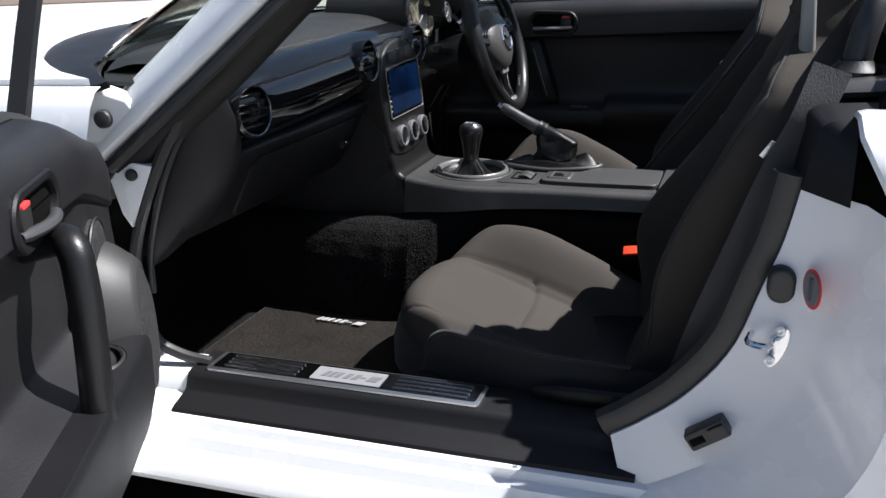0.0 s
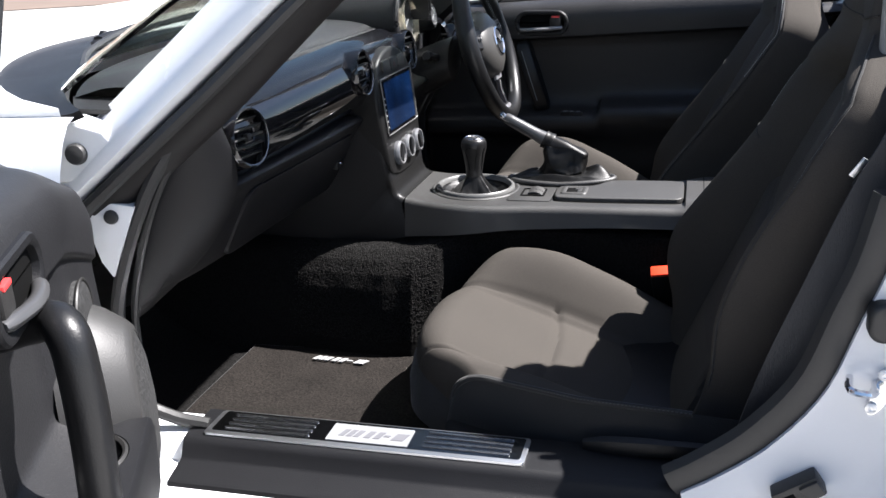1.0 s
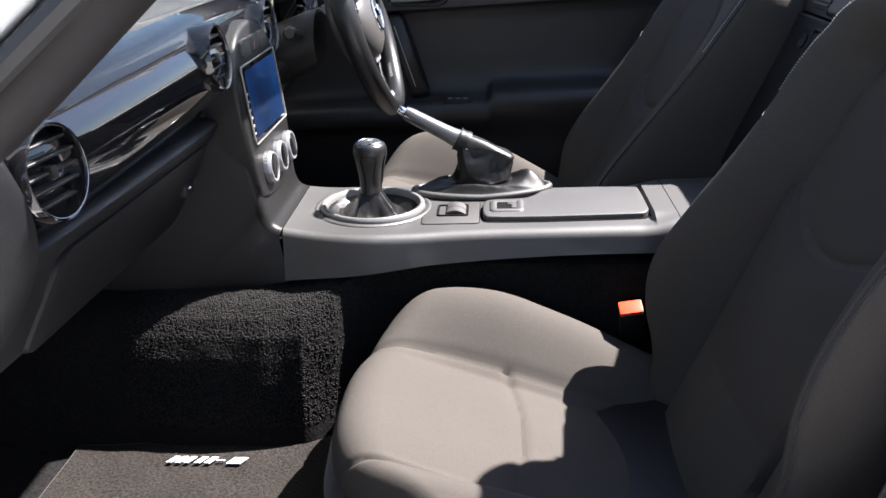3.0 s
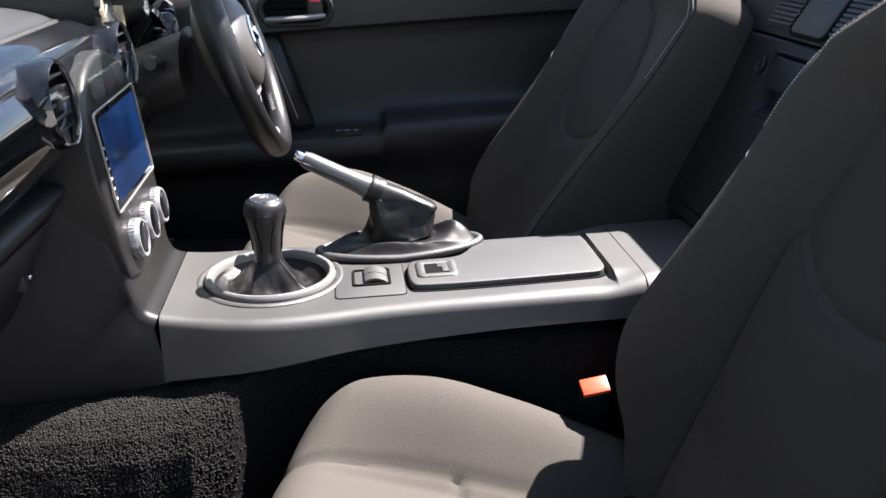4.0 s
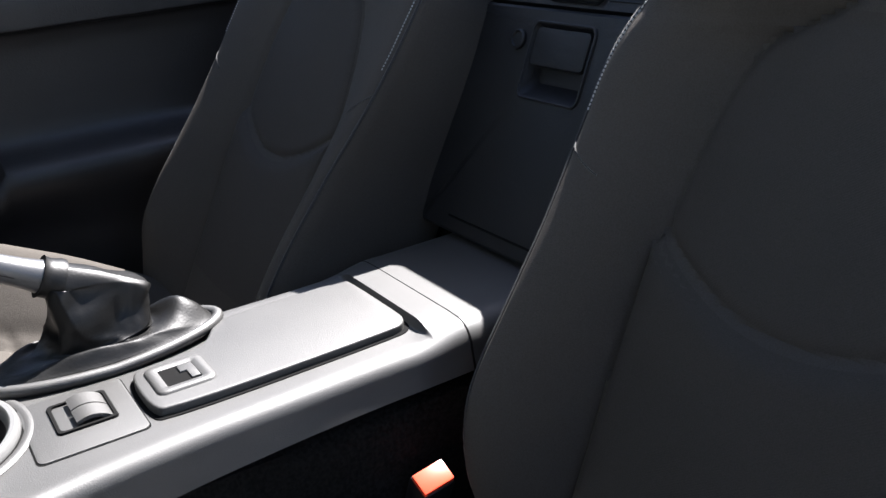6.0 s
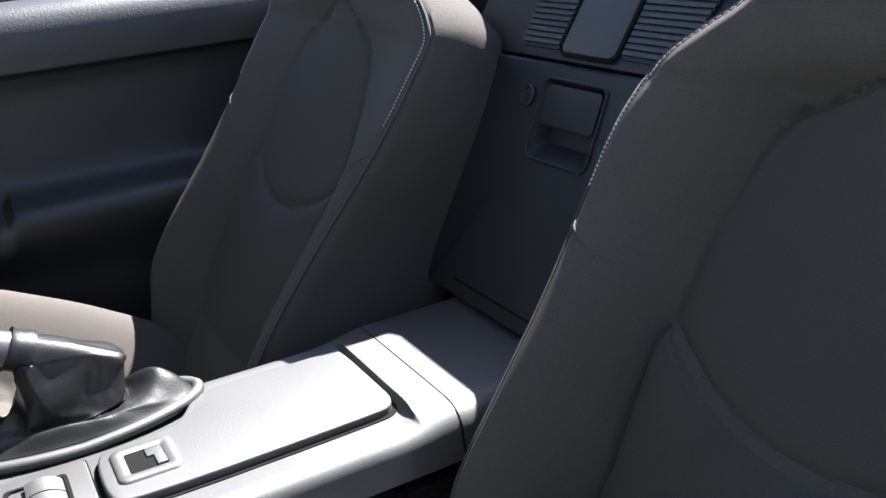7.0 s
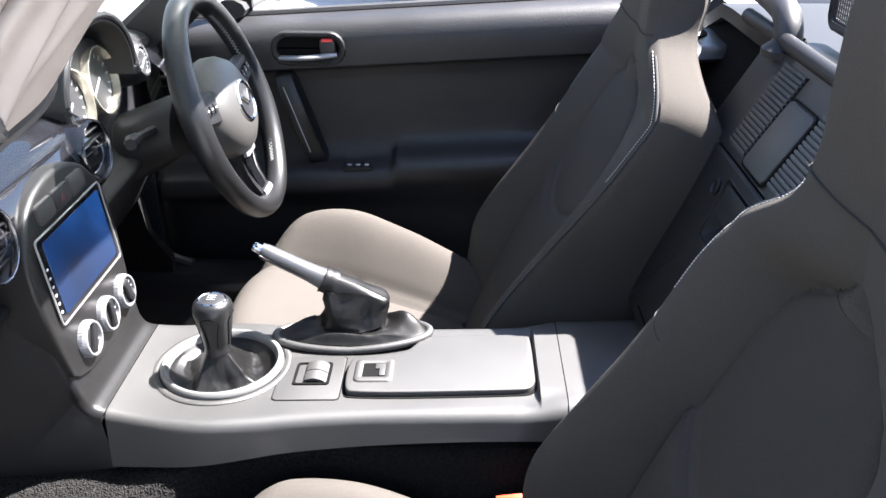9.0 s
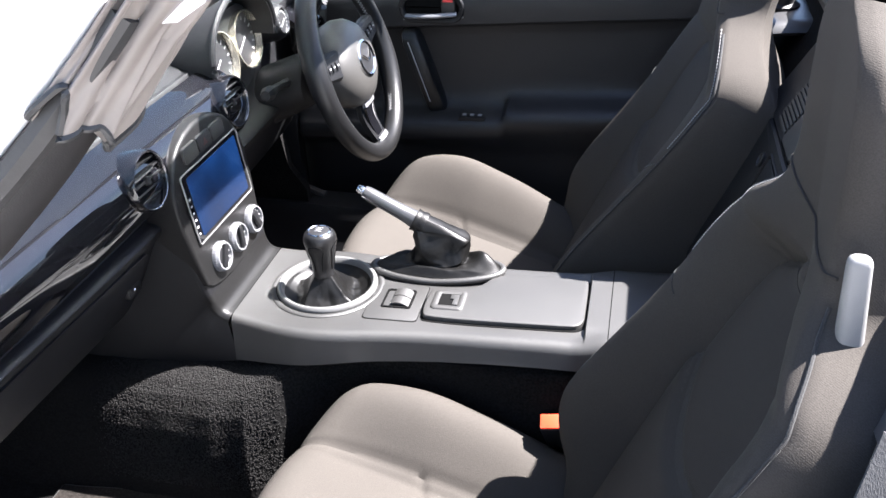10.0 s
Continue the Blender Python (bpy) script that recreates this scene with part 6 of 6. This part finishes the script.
part("mirror_foot", tube([(-0.50, 0.70, 0.885), (-0.49, 0.76, 0.885), (-0.47, 0.82, 0.895)], [0.03, 0.024, 0.028], 10, flat=0.6), M["rubber"], mir, "black mirror foot")

wiper = thing("wiper_arm", "black wiper arm lying on the scuttle", "wiper")
part("arm", tube(spline([(-0.925, -0.280, 0.894), (-0.932, -0.20, 0.902), (-0.940, -0.08, 0.908), (-0.945, 0.10, 0.912)], 13), [0.010] * 3 + [0.006] * 10, 8, flat=0.7), M["plastic"], wiper)
part("blade", tube(spline([(-0.780, -0.52, 0.886), (-0.850, -0.40, 0.896), (-0.900, -0.20, 0.908), (-0.920, 0.10, 0.912)], 15), 0.005, 6), M["rubber"], wiper, "black rubber blade")
part("pivot", revolve([(0.013, -0.02), (0.013, 0.004), (0.007, 0.008)], 20, Matrix.Translation((-0.925, -0.280, 0.888))), M["plastic"], wiper)
for y in (-0.02, 0.42):
    tagged(link_bm("washer_jet", revolve([(0.009, -0.006), (0.009, 0.003), (0.006, 0.008), (0.001, 0.009)], 16, Matrix.Translation((bonnet_edge(y) + 0.035, y, 0.872))), M["plastic"]), "small black washer jet on the scuttle", "washer jet", "washer jets")


def parked_car(x0, y0, label):
    """A parked car, seen low and far off through the gap above the door: its near side faces -y."""
    c = thing("parked_car", label, "car", at=(x0, y0, 0))
    L, W = 4.2, 1.75
    rows = []
    for x, hb, ht, w in ((0, 0.42, 0.62, 0.60), (0.10, 0.28, 0.74, 0.74), (0.55, 0.22, 0.86, 0.84), (1.2, 0.20, 0.94, 0.87), (2.0, 0.20, 0.96, 0.875), (3.0, 0.20, 0.97, 0.875), (3.7, 0.24, 0.98, 0.85), (4.1, 0.34, 0.94, 0.76), (4.2, 0.45, 0.80, 0.66)):
        rows.append([(x, W / 2 - w * a, hb + (ht - hb) * b) for a, b in ((0.90, 0), (0.97, 0.10), (1.0, 0.30), (1.0, 0.60), (0.96, 0.85), (0.86, 1.0), (-0.86, 1.0), (-0.96, 0.85), (-1, 0.6), (-1, 0.3), (-0.97, 0.1), (-0.90, 0))])
    part("body", loft(rows), M["silverpaint"], c, "pale silver painted body")
    rows = []
    for x, z, w in ((1.05, 0.94, 0.80), (1.75, 1.38, 0.62), (2.2, 1.45, 0.60), (3.0, 1.40, 0.60), (3.75, 0.98, 0.76)):
        rows.append([(x, W / 2 - w, 0.92), (x, W / 2 - w * 0.85, z), (x, W / 2 + w * 0.85, z), (x, W / 2 + w, 0.92)])
    part("cabin", loft(rows), M["darkglass"], c, "dark glazed cabin")
    part("roof", box(1.75, 3.0, W / 2 - 0.55, W / 2 + 0.55, 1.40, 1.47, 0.02), M["silverpaint"], c)
    part("sill_strip", box(1.0, 3.0, -0.012, 0.05, 0.22, 0.29, 0.01), M["silverpaint"], c)
    for x in (0.78, 3.30):
        part("wheel_arch", prism([(x + 0.37 * math.cos(a), 0.33 + 0.37 * math.sin(a)) for a in (math.pi * k / 24 for k in range(25))], lambda a, b, h: (a, h, b), -0.012, 0.25), M["dark"], c, "dark wheel arch")
        wl = part("wheel", revolve([(0.19, -0.02), (0.26, -0.03), (0.315, -0.012), (0.32, 0.05), (0.31, 0.17), (0.2, 0.19)], 40, axes((x, 0.03, 0.32), (1, 0, 0), (0, 1, 0))), M["tyre"], c, "black tyre")
        part("rim", revolve([(0.225, -0.022), (0.215, -0.004), (0.20, 0.06), (0.19, 0.02)], 40, axes((x, 0.03, 0.32), (1, 0, 0), (0, 1, 0))), M["silver"], wl, "alloy rim")
        for k in range(7):
            a = 2 * math.pi * k / 7
            part("spoke", tube([(x + 0.03 * math.cos(a), 0.035, 0.32 + 0.03 * math.sin(a)), (x + 0.205 * math.cos(a), 0.025, 0.32 + 0.205 * math.sin(a))], [0.028, 0.017], 6, flat=0.5, up=(0, 1, 0)), M["silver"], wl)
    return c


pc = parked_car(0, 0, "pale silver car parked beyond the roadster")
pc.matrix_world = Matrix.Translation((-1.10 - 0.78 * 0.616, 6.28 + 0.78 * 0.787, 0)) @ Matrix.Rotation(math.atan2(-0.787, 0.616), 4, "Z")

# pale and brown paving beyond the bonnet
piece("pavement", box(-9.0, -2.4, 1.0, 12.0, -0.05, 0.06, 0.01), M["concrete"], "pale sunlit concrete paving", "paving", kind="structure")
for name, d0, d1, m_, lab in (("brown_paving", 14.9, 18.9, "brownpave", "brown sunlit paving beyond the concrete"), ("kerb_line", 18.9, 19.4, "concrete", "pale kerb line across the paving"), ("tan_paving", 19.4, 60.0, "tanpave", "tan sunlit ground beyond the kerb line")):
    strip = bmesh.new()
    fv = [strip.verts.new((-0.7071 * d + 0.7071 * e, 0.7071 * d + 0.7071 * e, 0.006)) for d, e in ((d0, -25), (d0, 25), (d1, 25), (d1, -25))]
    strip.faces.new(fv)
    piece(name, thick(strip, 0.004), M[m_], lab, "paving", kind="structure")

# loose pale rubber folds at the pillars' upper ends
FOLD = [(0.010, -0.002, 0), (0.010, -0.012, 0), (0.007, -0.026, 0), (-0.006, -0.046, 0), (-0.022, -0.056, 0), (-0.048, -0.055, 0), (-0.070, -0.040, 0)]
for hand in (-1, 1):
    fold = thing("pillar_weatherstrip", "loose pale grey rubber weatherstrip folded over the pillar", "weatherstrip", "pillar weatherstrips")
    prof = spline(FOLD, 81)

    def fold_at(u, v):
        q = prof[round(v * 80)]
        s0 = 0.735 + 0.020 * math.sin(7 * v + 0.4) + 0.030 * abs(math.sin(9 * v)) + 0.030 * v
        s = s0 + (0.915 - s0) * u
        amp = 0.0030 + 0.0090 * abs(math.sin(2.2 * v + 0.3))
        wave = abs(math.sin(15 * v + 4.2 * s)) ** 0.6 + 0.35 * math.sin(31 * v - 6 * s) + 0.3 * math.sin(26 * s + 5 * v)
        k = 1 + amp * wave / 0.03
        return pillar_ring(s, [(-0.02 + (q.x + 0.02) * k, -0.01 + (q.y + 0.01) * k)], hand)[0]
    part("fold", thick(surf(fold_at, 40, 81), 0.003), M["seal"], fold, "creased rubber sheet", 70)
    part("fold_edge", tube([Vector(fold_at(0.0, k / 80)) for k in range(81)], 0.0022, 6), M["rubber"], fold, "dark lower edge bead")

# sun visors folded up against the windscreen, added to keep sun off the footwell
for hand in (-1, 1):
    visor = thing("added_sun_visor", "black sun visor folded against the windscreen, added to block the sun", "sun visor", "pair of sun visors")
    part("panel", prism(rounded(hand * 0.27 - 0.21, hand * 0.27 + 0.21, 0.0, 0.165, 0.02), lambda a, bb, h: (-0.262 - 0.80 * bb + 0.6 * h, a, 1.160 - 0.62 * bb - 0.8 * h), -0.006, 0.008, 0.004), M["soft"], visor, "padded black panel")
    part("hinge", tube([(-0.262, hand * 0.44, 1.160), (-0.242, hand * 0.47, 1.182)], 0.006, 8), M["plastic"], visor)
